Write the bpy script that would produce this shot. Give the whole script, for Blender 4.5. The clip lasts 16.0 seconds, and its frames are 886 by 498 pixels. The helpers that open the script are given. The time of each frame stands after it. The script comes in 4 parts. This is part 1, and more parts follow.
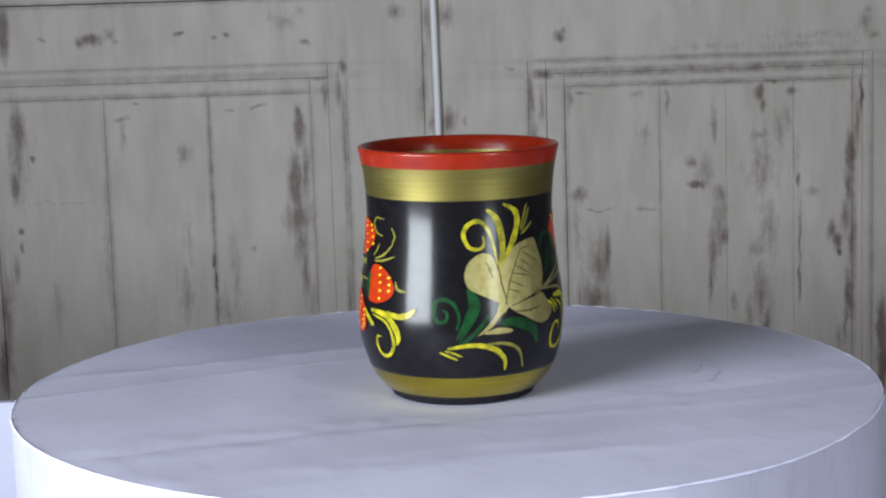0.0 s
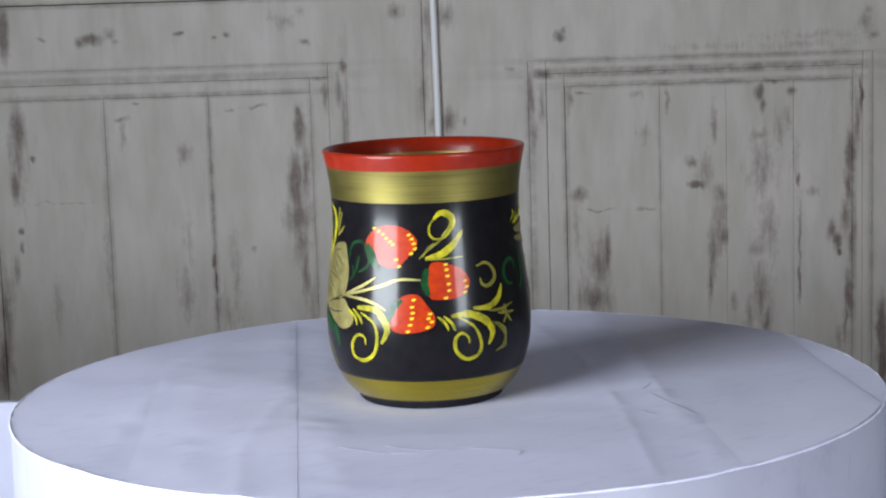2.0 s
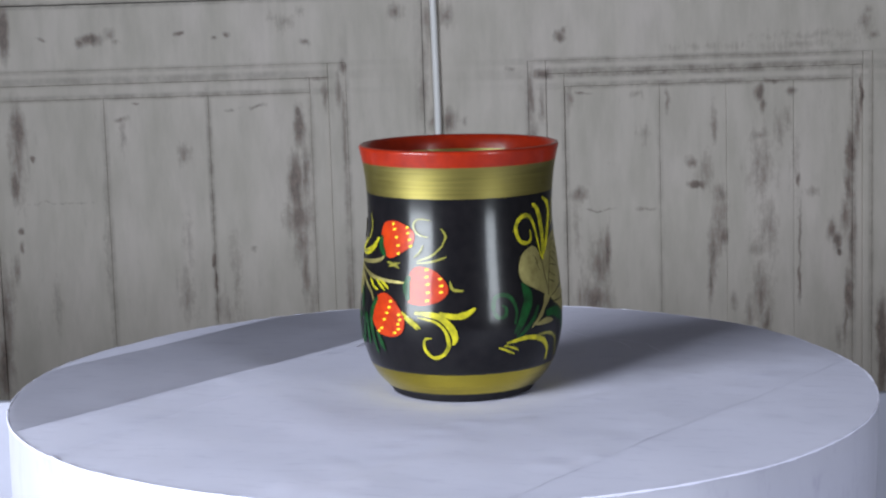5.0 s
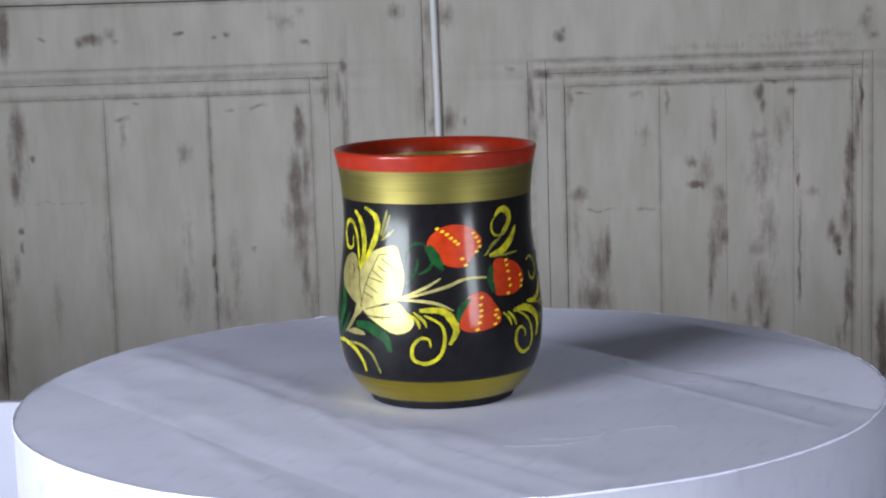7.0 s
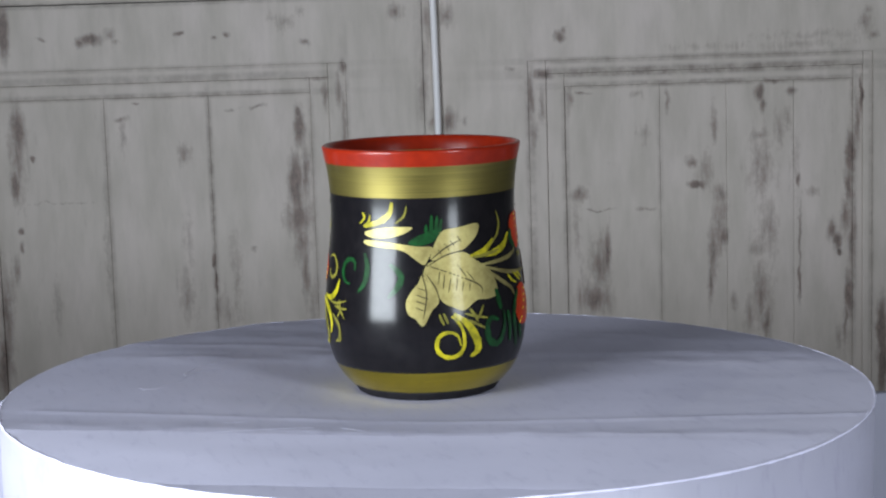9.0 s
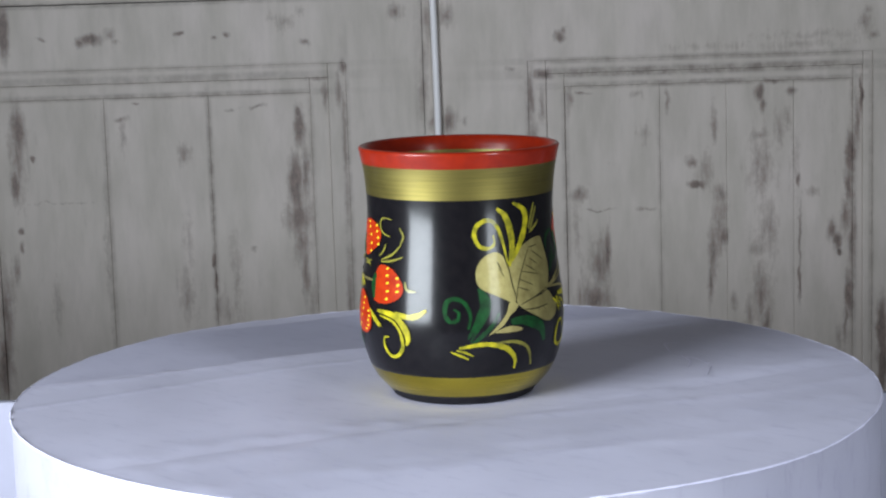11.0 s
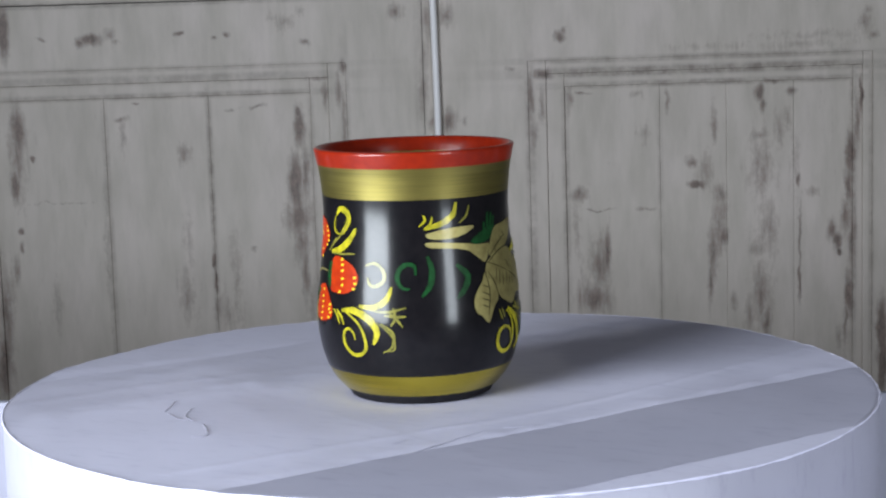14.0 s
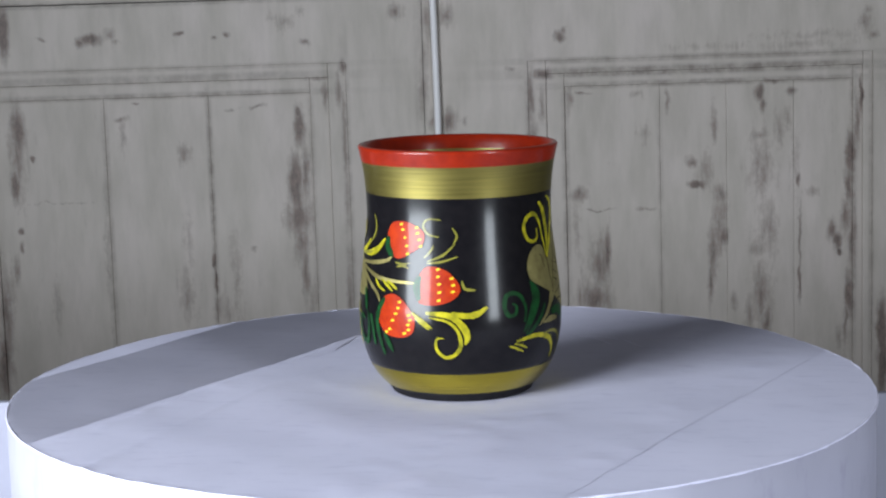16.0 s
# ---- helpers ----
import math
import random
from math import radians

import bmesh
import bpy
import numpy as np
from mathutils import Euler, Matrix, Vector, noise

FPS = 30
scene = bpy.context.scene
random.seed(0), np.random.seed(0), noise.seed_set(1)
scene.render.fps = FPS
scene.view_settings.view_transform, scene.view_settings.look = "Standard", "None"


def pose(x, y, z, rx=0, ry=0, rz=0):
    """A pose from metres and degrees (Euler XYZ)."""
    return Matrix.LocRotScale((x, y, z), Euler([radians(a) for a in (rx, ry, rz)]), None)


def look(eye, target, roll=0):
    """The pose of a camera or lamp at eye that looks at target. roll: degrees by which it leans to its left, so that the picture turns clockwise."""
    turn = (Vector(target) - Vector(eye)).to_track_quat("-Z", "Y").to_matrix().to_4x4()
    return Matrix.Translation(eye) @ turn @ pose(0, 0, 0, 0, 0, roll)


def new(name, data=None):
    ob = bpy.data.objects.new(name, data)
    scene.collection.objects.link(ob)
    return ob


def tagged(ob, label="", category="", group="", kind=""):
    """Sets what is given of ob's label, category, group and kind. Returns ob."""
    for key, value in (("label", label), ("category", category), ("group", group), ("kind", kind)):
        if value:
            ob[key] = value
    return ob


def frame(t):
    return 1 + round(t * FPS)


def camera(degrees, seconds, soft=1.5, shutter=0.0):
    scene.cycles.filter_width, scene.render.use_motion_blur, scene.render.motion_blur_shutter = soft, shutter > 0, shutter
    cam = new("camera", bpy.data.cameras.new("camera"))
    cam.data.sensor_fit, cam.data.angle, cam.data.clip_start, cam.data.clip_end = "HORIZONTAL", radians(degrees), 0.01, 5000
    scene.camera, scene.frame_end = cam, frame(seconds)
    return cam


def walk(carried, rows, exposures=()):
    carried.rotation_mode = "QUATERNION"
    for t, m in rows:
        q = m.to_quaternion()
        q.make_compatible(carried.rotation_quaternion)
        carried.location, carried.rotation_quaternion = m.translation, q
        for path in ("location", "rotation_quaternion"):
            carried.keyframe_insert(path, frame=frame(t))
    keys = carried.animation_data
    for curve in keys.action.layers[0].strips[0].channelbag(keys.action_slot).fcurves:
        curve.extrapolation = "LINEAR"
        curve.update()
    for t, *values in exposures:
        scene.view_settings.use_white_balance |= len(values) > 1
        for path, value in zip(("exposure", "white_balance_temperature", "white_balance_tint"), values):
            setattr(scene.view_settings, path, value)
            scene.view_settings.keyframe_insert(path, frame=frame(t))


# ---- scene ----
# A painted wooden cup turns on a white paper-covered turntable in front of an old double door.
# z is the turntable's axis, the axis meets the turntable's top at the origin.
cam = camera(27.0, 16.0, soft=2.2)
EYE = (0.0, -0.6959, 0.1530)
VIEW = look(EYE, (0.0021, 0.2938, 0.0099), -1.536)
walk(cam, [(0.0, VIEW), (16.0, VIEW)])

SPEED = 64.825          # degrees a second on average, clockwise seen from above
DOOR_Y = 1.0664           # front face of the door's stiles
DOOR_Z = 0.0051        # height of the door's own origin
TABLE_Z = -0.120
FLOOR_Z = -0.780

# ---- light ----
world = bpy.data.worlds.new("room_air")
world.use_nodes = True
world.node_tree.nodes["Background"].inputs[0].default_value = (0.5, 0.55, 0.62, 1)
world.node_tree.nodes["Background"].inputs[1].default_value = 0.04
scene.world = world
scene.view_settings.exposure = 0.0


def softbox(name, eye, target, width, height, power, tint):
    data = bpy.data.lights.new(name, "AREA")
    data.shape, data.size, data.size_y = "RECTANGLE", width, height
    data.energy, data.color = power, tint
    ob = new(name, data)
    ob.matrix_world = look(eye, target)
    return ob


softbox("softbox_lamp", (-0.60, -0.55, 0.13), (0.30, -0.13, 0.05), 0.44, 0.36, 18.8, (0.84, 0.92, 1.0))
softbox("softbox_lamp", (0.46, -0.62, 0.13), (0, 0, 0.05), 0.15, 0.36, 4.1, (0.84, 0.92, 1.0))


# ---- materials ----
def shader(name, rough=0.5, metal=0.0, color=(0.5, 0.5, 0.5), coat=0.0):
    m = bpy.data.materials.new(name)
    m.use_nodes = True
    b = m.node_tree.nodes["Principled BSDF"]
    b.inputs["Base Color"].default_value = (*color, 1)
    b.inputs["Roughness"].default_value = rough
    b.inputs["Metallic"].default_value = metal
    b.inputs["Coat Weight"].default_value = coat
    b.inputs["Coat Roughness"].default_value = 0.14
    return m, m.node_tree, b


def node(tree, kind, **values):
    n = tree.nodes.new(kind)
    for key, value in values.items():
        if key in n.inputs:
            n.inputs[key].default_value = value
    return n


def coords(tree, scale=(1, 1, 1), world_space=False, turn=(0, 0, 0)):
    """Texture coordinates, first turned, then scaled."""
    spin, mapping = node(tree, "ShaderNodeMapping", Rotation=turn), node(tree, "ShaderNodeMapping", Scale=scale)
    if world_space:
        src = tree.nodes.new("ShaderNodeNewGeometry").outputs["Position"]
    else:
        src = tree.nodes.new("ShaderNodeTexCoord").outputs["Object"]
    tree.links.new(src, spin.inputs["Vector"])
    tree.links.new(spin.outputs["Vector"], mapping.inputs["Vector"])
    return mapping.outputs["Vector"]


def grain(tree, vec, scale, detail=6.0, rough=0.6):
    n = node(tree, "ShaderNodeTexNoise", Scale=scale, Detail=detail, Roughness=rough)
    tree.links.new(vec, n.inputs["Vector"])
    return n.outputs["Fac"]


def ramp(tree, fac, stops):
    r = tree.nodes.new("ShaderNodeValToRGB")
    e = r.color_ramp.elements
    while len(e) < len(stops):
        e.new(0.5)
    for k, (pos, col) in enumerate(stops):
        e[k].position = pos
        e[k].color = (*col, 1) if len(col) == 3 else col
    tree.links.new(fac, r.inputs["Fac"])
    return r.outputs["Color"]


def grey(v):
    return (v, v, v)


def mixed(tree, fac, a, b, mode="MIX"):
    m = tree.nodes.new("ShaderNodeMix")
    m.data_type, m.blend_type = "RGBA", mode
    for sock, value in ((m.inputs[0], fac), (m.inputs[6], a), (m.inputs[7], b)):
        if isinstance(value, bpy.types.NodeSocket):
            tree.links.new(value, sock)
        elif isinstance(value, tuple):
            sock.default_value = (*value, 1)
        else:
            sock.default_value = value
    return m.outputs[2]


def sums(tree, op, a, b):
    m = tree.nodes.new("ShaderNodeMath")
    m.operation = op
    for sock, value in ((m.inputs[0], a), (m.inputs[1], b)):
        if isinstance(value, bpy.types.NodeSocket):
            tree.links.new(value, sock)
        else:
            sock.default_value = value
    return m.outputs[0]


def relief(tree, bsdf, fac, strength, distance):
    b = node(tree, "ShaderNodeBump", Strength=strength, Distance=distance)
    tree.links.new(fac, b.inputs["Height"])
    tree.links.new(b.outputs["Normal"], bsdf.inputs["Normal"])


def lacquer(name, color, other, rough=0.3, coat=0.9, gloss=0.12, clear=0.14):
    """Brushed enamel under clear varnish."""
    m, tree, b = shader(name, rough, 0.0, color, coat)
    b.inputs["Specular IOR Level"].default_value = gloss
    b.inputs["Coat Roughness"].default_value = clear
    vec = coords(tree)
    tree.links.new(mixed(tree, ramp(tree, grain(tree, vec, 260, 5), [(0.35, grey(0)), (0.7, grey(1))]), color, other), b.inputs["Base Color"])
    relief(tree, b, sums(tree, "ADD", grain(tree, vec, 420, 5), sums(tree, "MULTIPLY", grain(tree, vec, 75, 2), 2.5)), 0.12, 0.0004)
    return m


def gilt(name, color, dark, rough, brushed=True, metal=0.75):
    """Gold bronze paint with fine turned rings, under varnish."""
    m, tree, b = shader(name, rough, metal, color, 0.2)
    vec = coords(tree, (30, 30, 2600) if brushed else (300, 300, 300))
    fac = grain(tree, vec, 1.0, 4)
    tree.links.new(mixed(tree, ramp(tree, fac, [(0.3, grey(0)), (0.7, grey(1))]), dark, color), b.inputs["Base Color"])
    tree.links.new(ramp(tree, fac, [(0.2, grey(rough - 0.08)), (0.8, grey(rough + 0.1))]), b.inputs["Roughness"])
    relief(tree, b, fac, 0.08, 0.0003)
    return m


BLACK = lacquer("black_lacquer", (0.0045, 0.0042, 0.0052), (0.008, 0.007, 0.008), 0.28, 0.34, 0.08, 0.145)
FOOT_BLACK = lacquer("matt_black_lacquer", (0.008, 0.007, 0.009), (0.015, 0.014, 0.016), 0.75, 0.0)
RED = lacquer("red_lacquer", (0.225, 0.0138, 0.0030), (0.175, 0.0100, 0.0030), 0.35, 0.3)
YELLOW = lacquer("yellow_paint", (0.43, 0.375, 0.014), (0.12, 0.115, 0.008), 0.4, 0.25, 0.12, 0.10)
OLIVE = lacquer("thin_olive_paint", (0.208, 0.188, 0.028), (0.096, 0.088, 0.0176), 0.4, 0.4)
GREEN = lacquer("green_paint", (0.0066, 0.056, 0.0135), (0.0050, 0.017, 0.0065), 0.4, 0.25, 0.10, 0.10)
BERRY_RED = lacquer("strawberry_red_paint", (0.37, 0.030, 0.0035), (0.25, 0.015, 0.0032), 0.4, 0.25, 0.12, 0.10)
SEED_YELLOW = lacquer("seed_yellow_paint", (0.68, 0.476, 0.0255), (0.595, 0.391, 0.017), 0.4, 0.1)
DARK_LINE = lacquer("dark_brown_line", (0.030, 0.024, 0.010), (0.08, 0.066, 0.025), 0.6, 0.1)
GOLD = gilt("gold_band", (0.205, 0.170, 0.046), (0.120, 0.099, 0.026), 0.46, True, 0.88)
OCHRE = gilt("dull_gold_band", (0.50, 0.405, 0.052), (0.42, 0.335, 0.040), 0.22, True, 1.0)
PALE = gilt("pale_gold_paint", (0.36, 0.315, 0.122), (0.23, 0.19, 0.068), 0.54, False, 0.82)


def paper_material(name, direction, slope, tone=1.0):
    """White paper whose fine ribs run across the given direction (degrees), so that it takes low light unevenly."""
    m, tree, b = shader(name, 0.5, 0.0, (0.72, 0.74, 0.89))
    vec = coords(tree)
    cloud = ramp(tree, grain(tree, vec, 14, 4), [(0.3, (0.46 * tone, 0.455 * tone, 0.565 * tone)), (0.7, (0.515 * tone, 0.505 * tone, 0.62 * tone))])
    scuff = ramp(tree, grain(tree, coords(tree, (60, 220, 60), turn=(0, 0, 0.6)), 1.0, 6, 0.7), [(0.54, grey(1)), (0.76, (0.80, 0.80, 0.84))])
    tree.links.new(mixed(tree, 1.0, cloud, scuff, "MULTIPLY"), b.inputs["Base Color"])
    low = grain(tree, vec, 40, 2)
    relief(tree, b, low, 1.0, 0.00015)
    if slope > 0.0:
        # Ribs too fine to be resolved: half of the surface leans one way along the direction, half the other way.
        patchy = ramp(tree, grain(tree, coords(tree, (22, 7, 7), turn=(0, 0, radians(-direction))), 1.0, 3, 0.5), [(0.3, grey(0.66)), (0.65, grey(1.0))])
        way = node(tree, "ShaderNodeVectorTransform")
        way.vector_type, way.convert_from, way.convert_to = "VECTOR", "OBJECT", "WORLD"
        way.inputs["Vector"].default_value = (math.cos(radians(direction)), math.sin(radians(direction)), 0.0)
        base = b.inputs["Normal"].links[0].from_socket
        other = node(tree, "ShaderNodeBsdfPrincipled", Roughness=0.5)
        tree.links.new(b.inputs["Base Color"].links[0].from_socket, other.inputs["Base Color"])
        for flank, side in ((b, slope), (other, -slope)):
            lean = node(tree, "ShaderNodeVectorMath")
            lean.operation = "SCALE"
            tree.links.new(way.outputs["Vector"], lean.inputs[0])
            tree.links.new(sums(tree, "MULTIPLY", patchy, side), lean.inputs["Scale"])
            added = node(tree, "ShaderNodeVectorMath")
            added.operation = "ADD"
            tree.links.new(base, added.inputs[0])
            tree.links.new(lean.outputs["Vector"], added.inputs[1])
            unit = node(tree, "ShaderNodeVectorMath")
            unit.operation = "NORMALIZE"
            tree.links.new(added.outputs["Vector"], unit.inputs[0])
            tree.links.new(unit.outputs["Vector"], flank.inputs["Normal"])
        m.cycles.use_bump_map_correction = False
        both = node(tree, "ShaderNodeMixShader", Fac=0.5)
        tree.links.new(b.outputs["BSDF"], both.inputs[1])
        tree.links.new(other.outputs["BSDF"], both.inputs[2])
        tree.links.new(both.outputs["Shader"], tree.nodes["Material Output"].inputs["Surface"])
    return m


PAPER = paper_material("white_paper", 190, 0.8, 1.03)
STRIP_PAPER = paper_material("white_paper_strip", 119, 0.85, 0.98)
FAR_PAPER = paper_material("white_paper_far_strip", 180, 0.75, 1.03)
# Lighter copy of the paper: highlights on scuffs and edge put into its colour.
LIT_PAPER = paper_material("lit_white_paper", 90, 0.0, 1.25)
# Side of the same white paper; weaker light is put into its colour.
DIMMED_SIDE_PAPER = paper_material("dimmed_side_paper", 90, 0.0, 0.66)


def plain_plaster(name, color):
    m, tree, b = shader(name, 0.85, 0.0, color)
    vec = coords(tree, world_space=True)
    dark = tuple(0.9 * c for c in color)
    tree.links.new(mixed(tree, grain(tree, vec, 3, 5), dark, color), b.inputs["Base Color"])
    relief(tree, b, grain(tree, vec, 90, 5), 0.15, 0.002)
    return m


PLASTER = plain_plaster("wall_plaster", (0.30, 0.29, 0.28))
FLOOR_GREY = plain_plaster("floor_grey", (0.32, 0.30, 0.28))
WHITE_TOP = plain_plaster("white_laminate", (0.46, 0.46, 0.56))
WHITE_CORD = shader("white_plastic", 0.5, 0.0, (0.88, 0.86, 0.88))[0]


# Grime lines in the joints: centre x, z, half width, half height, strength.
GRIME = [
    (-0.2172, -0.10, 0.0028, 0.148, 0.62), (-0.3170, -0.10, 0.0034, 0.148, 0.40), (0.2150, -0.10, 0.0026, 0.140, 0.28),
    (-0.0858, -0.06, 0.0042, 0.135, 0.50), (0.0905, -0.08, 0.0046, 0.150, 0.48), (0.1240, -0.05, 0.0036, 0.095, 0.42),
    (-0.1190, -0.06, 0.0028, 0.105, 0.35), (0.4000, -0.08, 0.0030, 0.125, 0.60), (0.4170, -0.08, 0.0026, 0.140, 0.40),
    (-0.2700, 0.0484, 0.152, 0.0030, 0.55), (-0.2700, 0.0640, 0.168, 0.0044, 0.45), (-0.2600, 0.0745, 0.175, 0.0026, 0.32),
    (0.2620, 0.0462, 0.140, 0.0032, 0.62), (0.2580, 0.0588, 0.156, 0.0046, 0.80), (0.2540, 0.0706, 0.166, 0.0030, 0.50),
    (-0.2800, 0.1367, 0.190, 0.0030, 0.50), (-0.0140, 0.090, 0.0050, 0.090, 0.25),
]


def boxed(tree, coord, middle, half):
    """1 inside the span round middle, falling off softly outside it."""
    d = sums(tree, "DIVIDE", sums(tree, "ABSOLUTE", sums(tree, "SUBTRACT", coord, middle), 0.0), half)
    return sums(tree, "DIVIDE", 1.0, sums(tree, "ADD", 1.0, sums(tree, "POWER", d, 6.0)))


def old_paint():
    """Cream paint over brown wood, rubbed through here and there. Places are the door's own x and z."""
    m, tree, b = shader("worn_cream_paint", 0.6, 0.0, (0.55, 0.53, 0.48))
    pos = tree.nodes.new("ShaderNodeTexCoord").outputs["Object"]
    split = tree.nodes.new("ShaderNodeSeparateXYZ")
    tree.links.new(pos, split.inputs[0])
    loose = node(tree, "ShaderNodeTexNoise", Scale=70.0, Detail=3.0)
    tree.links.new(pos, loose.inputs["Vector"])
    shake = node(tree, "ShaderNodeVectorMath")
    shake.operation = "MULTIPLY_ADD"
    tree.links.new(loose.outputs["Color"], shake.inputs[0])
    shake.inputs[1].default_value, shake.inputs[2].default_value = (0.007, 0.0, 0.012), (-0.0035, 0.0, -0.006)
    bent = node(tree, "ShaderNodeVectorMath")
    bent.operation = "ADD"
    tree.links.new(pos, bent.inputs[0])
    tree.links.new(shake.outputs["Vector"], bent.inputs[1])
    found = [None]

    def worn(x, z, a, h, deep):
        """A rubbed place: its middle, half width, half height, and how far the paint is gone."""
        near = node(tree, "ShaderNodeVectorMath")
        near.operation = "MULTIPLY_ADD"
        tree.links.new(bent.outputs["Vector"], near.inputs[0])
        near.inputs[1].default_value, near.inputs[2].default_value = (1 / a, 0.0, 1 / h), (-x / a, 0.0, -z / h)
        far = node(tree, "ShaderNodeVectorMath")
        far.operation = "LENGTH"
        tree.links.new(near.outputs["Vector"], far.inputs[0])
        w = sums(tree, "MULTIPLY", sums(tree, "SUBTRACT", 1.75, far.outputs["Value"]), 0.72 * deep)
        found[0] = sums(tree, "MAXIMUM", w, 0.0 if found[0] is None else found[0])

    # upper left of the first leaf
    worn(-0.4076, 0.1121, 0.0054, 0.0216, 0.90)
    worn(-0.4067, 0.1269, 0.0043, 0.0081, 0.70)
    worn(-0.3721, 0.1056, 0.0049, 0.0016, 0.45)
    worn(-0.3251, 0.1042, 0.0097, 0.0049, 0.90)
    worn(-0.3360, 0.1013, 0.0054, 0.0043, 0.60)
    worn(-0.3076, 0.1090, 0.0054, 0.0065, 0.50)
    worn(-0.3012, 0.1003, 0.0076, 0.0032, 0.35)
    worn(-0.2402, 0.1070, 0.0043, 0.0027, 0.75)
    worn(-0.2088, 0.1023, 0.0027, 0.0022, 0.65)
    worn(-0.1963, 0.1067, 0.0032, 0.0027, 0.65)
    worn(-0.1397, 0.1146, 0.0086, 0.0086, 0.42)
    worn(-0.1217, 0.0954, 0.0049, 0.0032, 0.60)
    worn(-0.1258, 0.1259, 0.0054, 0.0054, 0.35)
    worn(-0.1528, 0.1203, 0.0076, 0.0043, 0.30)
    # first leaf's panel
    worn(-0.4001, 0.0179, 0.0070, 0.0216, 0.72)
    worn(-0.4060, -0.0335, 0.0049, 0.0173, 0.68)
    worn(-0.4034, -0.0773, 0.0027, 0.0043, 0.85)
    worn(-0.4027, -0.0064, 0.0081, 0.0485, 0.45)
    worn(-0.3877, -0.0085, 0.0022, 0.0022, 0.80)
    worn(-0.4038, -0.0938, 0.0022, 0.0054, 0.60)
    worn(-0.3025, 0.0273, 0.0086, 0.0032, 0.50)
    worn(-0.3006, 0.0121, 0.0043, 0.0216, 0.36)
    worn(-0.2866, 0.0420, 0.0038, 0.0016, 0.55)
    worn(-0.2422, -0.0086, 0.0070, 0.0086, 0.42)
    worn(-0.2463, -0.1457, 0.0076, 0.0324, 0.40)
    worn(-0.2413, -0.0989, 0.0054, 0.0324, 0.30)
    worn(-0.1700, 0.0352, 0.0086, 0.0022, 0.55)
    worn(-0.1943, 0.0332, 0.0076, 0.0016, 0.45)
    worn(-0.1304, 0.0151, 0.0054, 0.0189, 0.80)
    worn(-0.1309, 0.0286, 0.0032, 0.0049, 0.90)
    worn(-0.1365, -0.0418, 0.0076, 0.0270, 0.80)
    worn(-0.1350, -0.0719, 0.0119, 0.0194, 0.72)
    worn(-0.1266, -0.0258, 0.0043, 0.0324, 0.60)
    worn(-0.1295, -0.1244, 0.0043, 0.0324, 0.55)
    worn(-0.1322, -0.0967, 0.0076, 0.0216, 0.50)
    worn(-0.1238, -0.1578, 0.0054, 0.0270, 0.40)
    worn(-0.1787, -0.1008, 0.0027, 0.0027, 0.50)
    worn(-0.2185, -0.1133, 0.0016, 0.0076, 0.95)
    worn(-0.2178, -0.1316, 0.0013, 0.0108, 0.85)
    worn(-0.1966, -0.1334, 0.0049, 0.0485, 0.36)
    worn(-0.2090, -0.1663, 0.0108, 0.0216, 0.33)
    worn(-0.4211, -0.1597, 0.0076, 0.0485, 0.55)
    worn(-0.4264, -0.2098, 0.0076, 0.0324, 0.75)
    worn(-0.4085, -0.1157, 0.0032, 0.0162, 0.40)
    worn(-0.3723, -0.1501, 0.0065, 0.0270, 0.30)
    worn(-0.3611, -0.0518, 0.0378, 0.0011, 0.30)
    worn(-0.3211, -0.1129, 0.0022, 0.0593, 0.36)
    # meeting stiles
    worn(-0.0914, 0.0462, 0.0027, 0.0162, 0.55)
    worn(-0.1050, 0.0413, 0.0032, 0.0129, 0.50)
    worn(-0.1124, 0.0603, 0.0108, 0.0022, 0.45)
    worn(-0.0867, 0.0703, 0.0027, 0.0076, 0.75)
    worn(-0.0869, -0.0052, 0.0022, 0.0539, 0.45)
    worn(-0.0882, -0.1589, 0.0027, 0.0324, 0.50)
    worn(-0.0350, 0.1221, 0.0076, 0.0076, 0.50)
    worn(-0.0057, 0.1159, 0.0049, 0.0173, 0.55)
    worn(-0.0085, 0.0786, 0.0043, 0.0162, 0.42)
    worn(-0.0107, 0.0438, 0.0043, 0.0216, 0.50)
    worn(0.0130, 0.1153, 0.0070, 0.0108, 0.45)
    worn(0.0128, 0.0161, 0.0059, 0.0108, 0.62)
    worn(-0.0034, 0.0166, 0.0038, 0.0108, 0.55)
    worn(0.0273, 0.0156, 0.0043, 0.0043, 0.40)
    # second leaf, inner side
    worn(0.1197, 0.0934, 0.0049, 0.0049, 0.75)
    worn(0.1231, 0.0992, 0.0027, 0.0038, 0.55)
    worn(0.0734, 0.0643, 0.0054, 0.0022, 0.40)
    worn(0.0915, 0.0353, 0.0032, 0.0216, 0.58)
    worn(0.1021, 0.0269, 0.0032, 0.0183, 0.50)
    worn(0.0935, 0.0028, 0.0054, 0.0119, 0.45)
    worn(0.1028, 0.0575, 0.0076, 0.0043, 0.72)
    worn(0.1292, 0.0325, 0.0032, 0.0151, 0.50)
    worn(0.1402, 0.0392, 0.0086, 0.0016, 0.50)
    worn(0.1940, 0.0359, 0.0076, 0.0043, 0.38)
    worn(0.2220, 0.0286, 0.0022, 0.0108, 0.45)
    worn(0.1355, -0.0584, 0.0065, 0.0076, 0.58)
    worn(0.1543, -0.0743, 0.0151, 0.0013, 0.48)
    worn(0.1333, -0.0884, 0.0038, 0.0378, 0.38)
    worn(0.1559, -0.1333, 0.0097, 0.0324, 0.52)
    worn(0.1500, -0.1608, 0.0146, 0.0151, 0.68)
    worn(0.1633, -0.1169, 0.0032, 0.0248, 0.62)
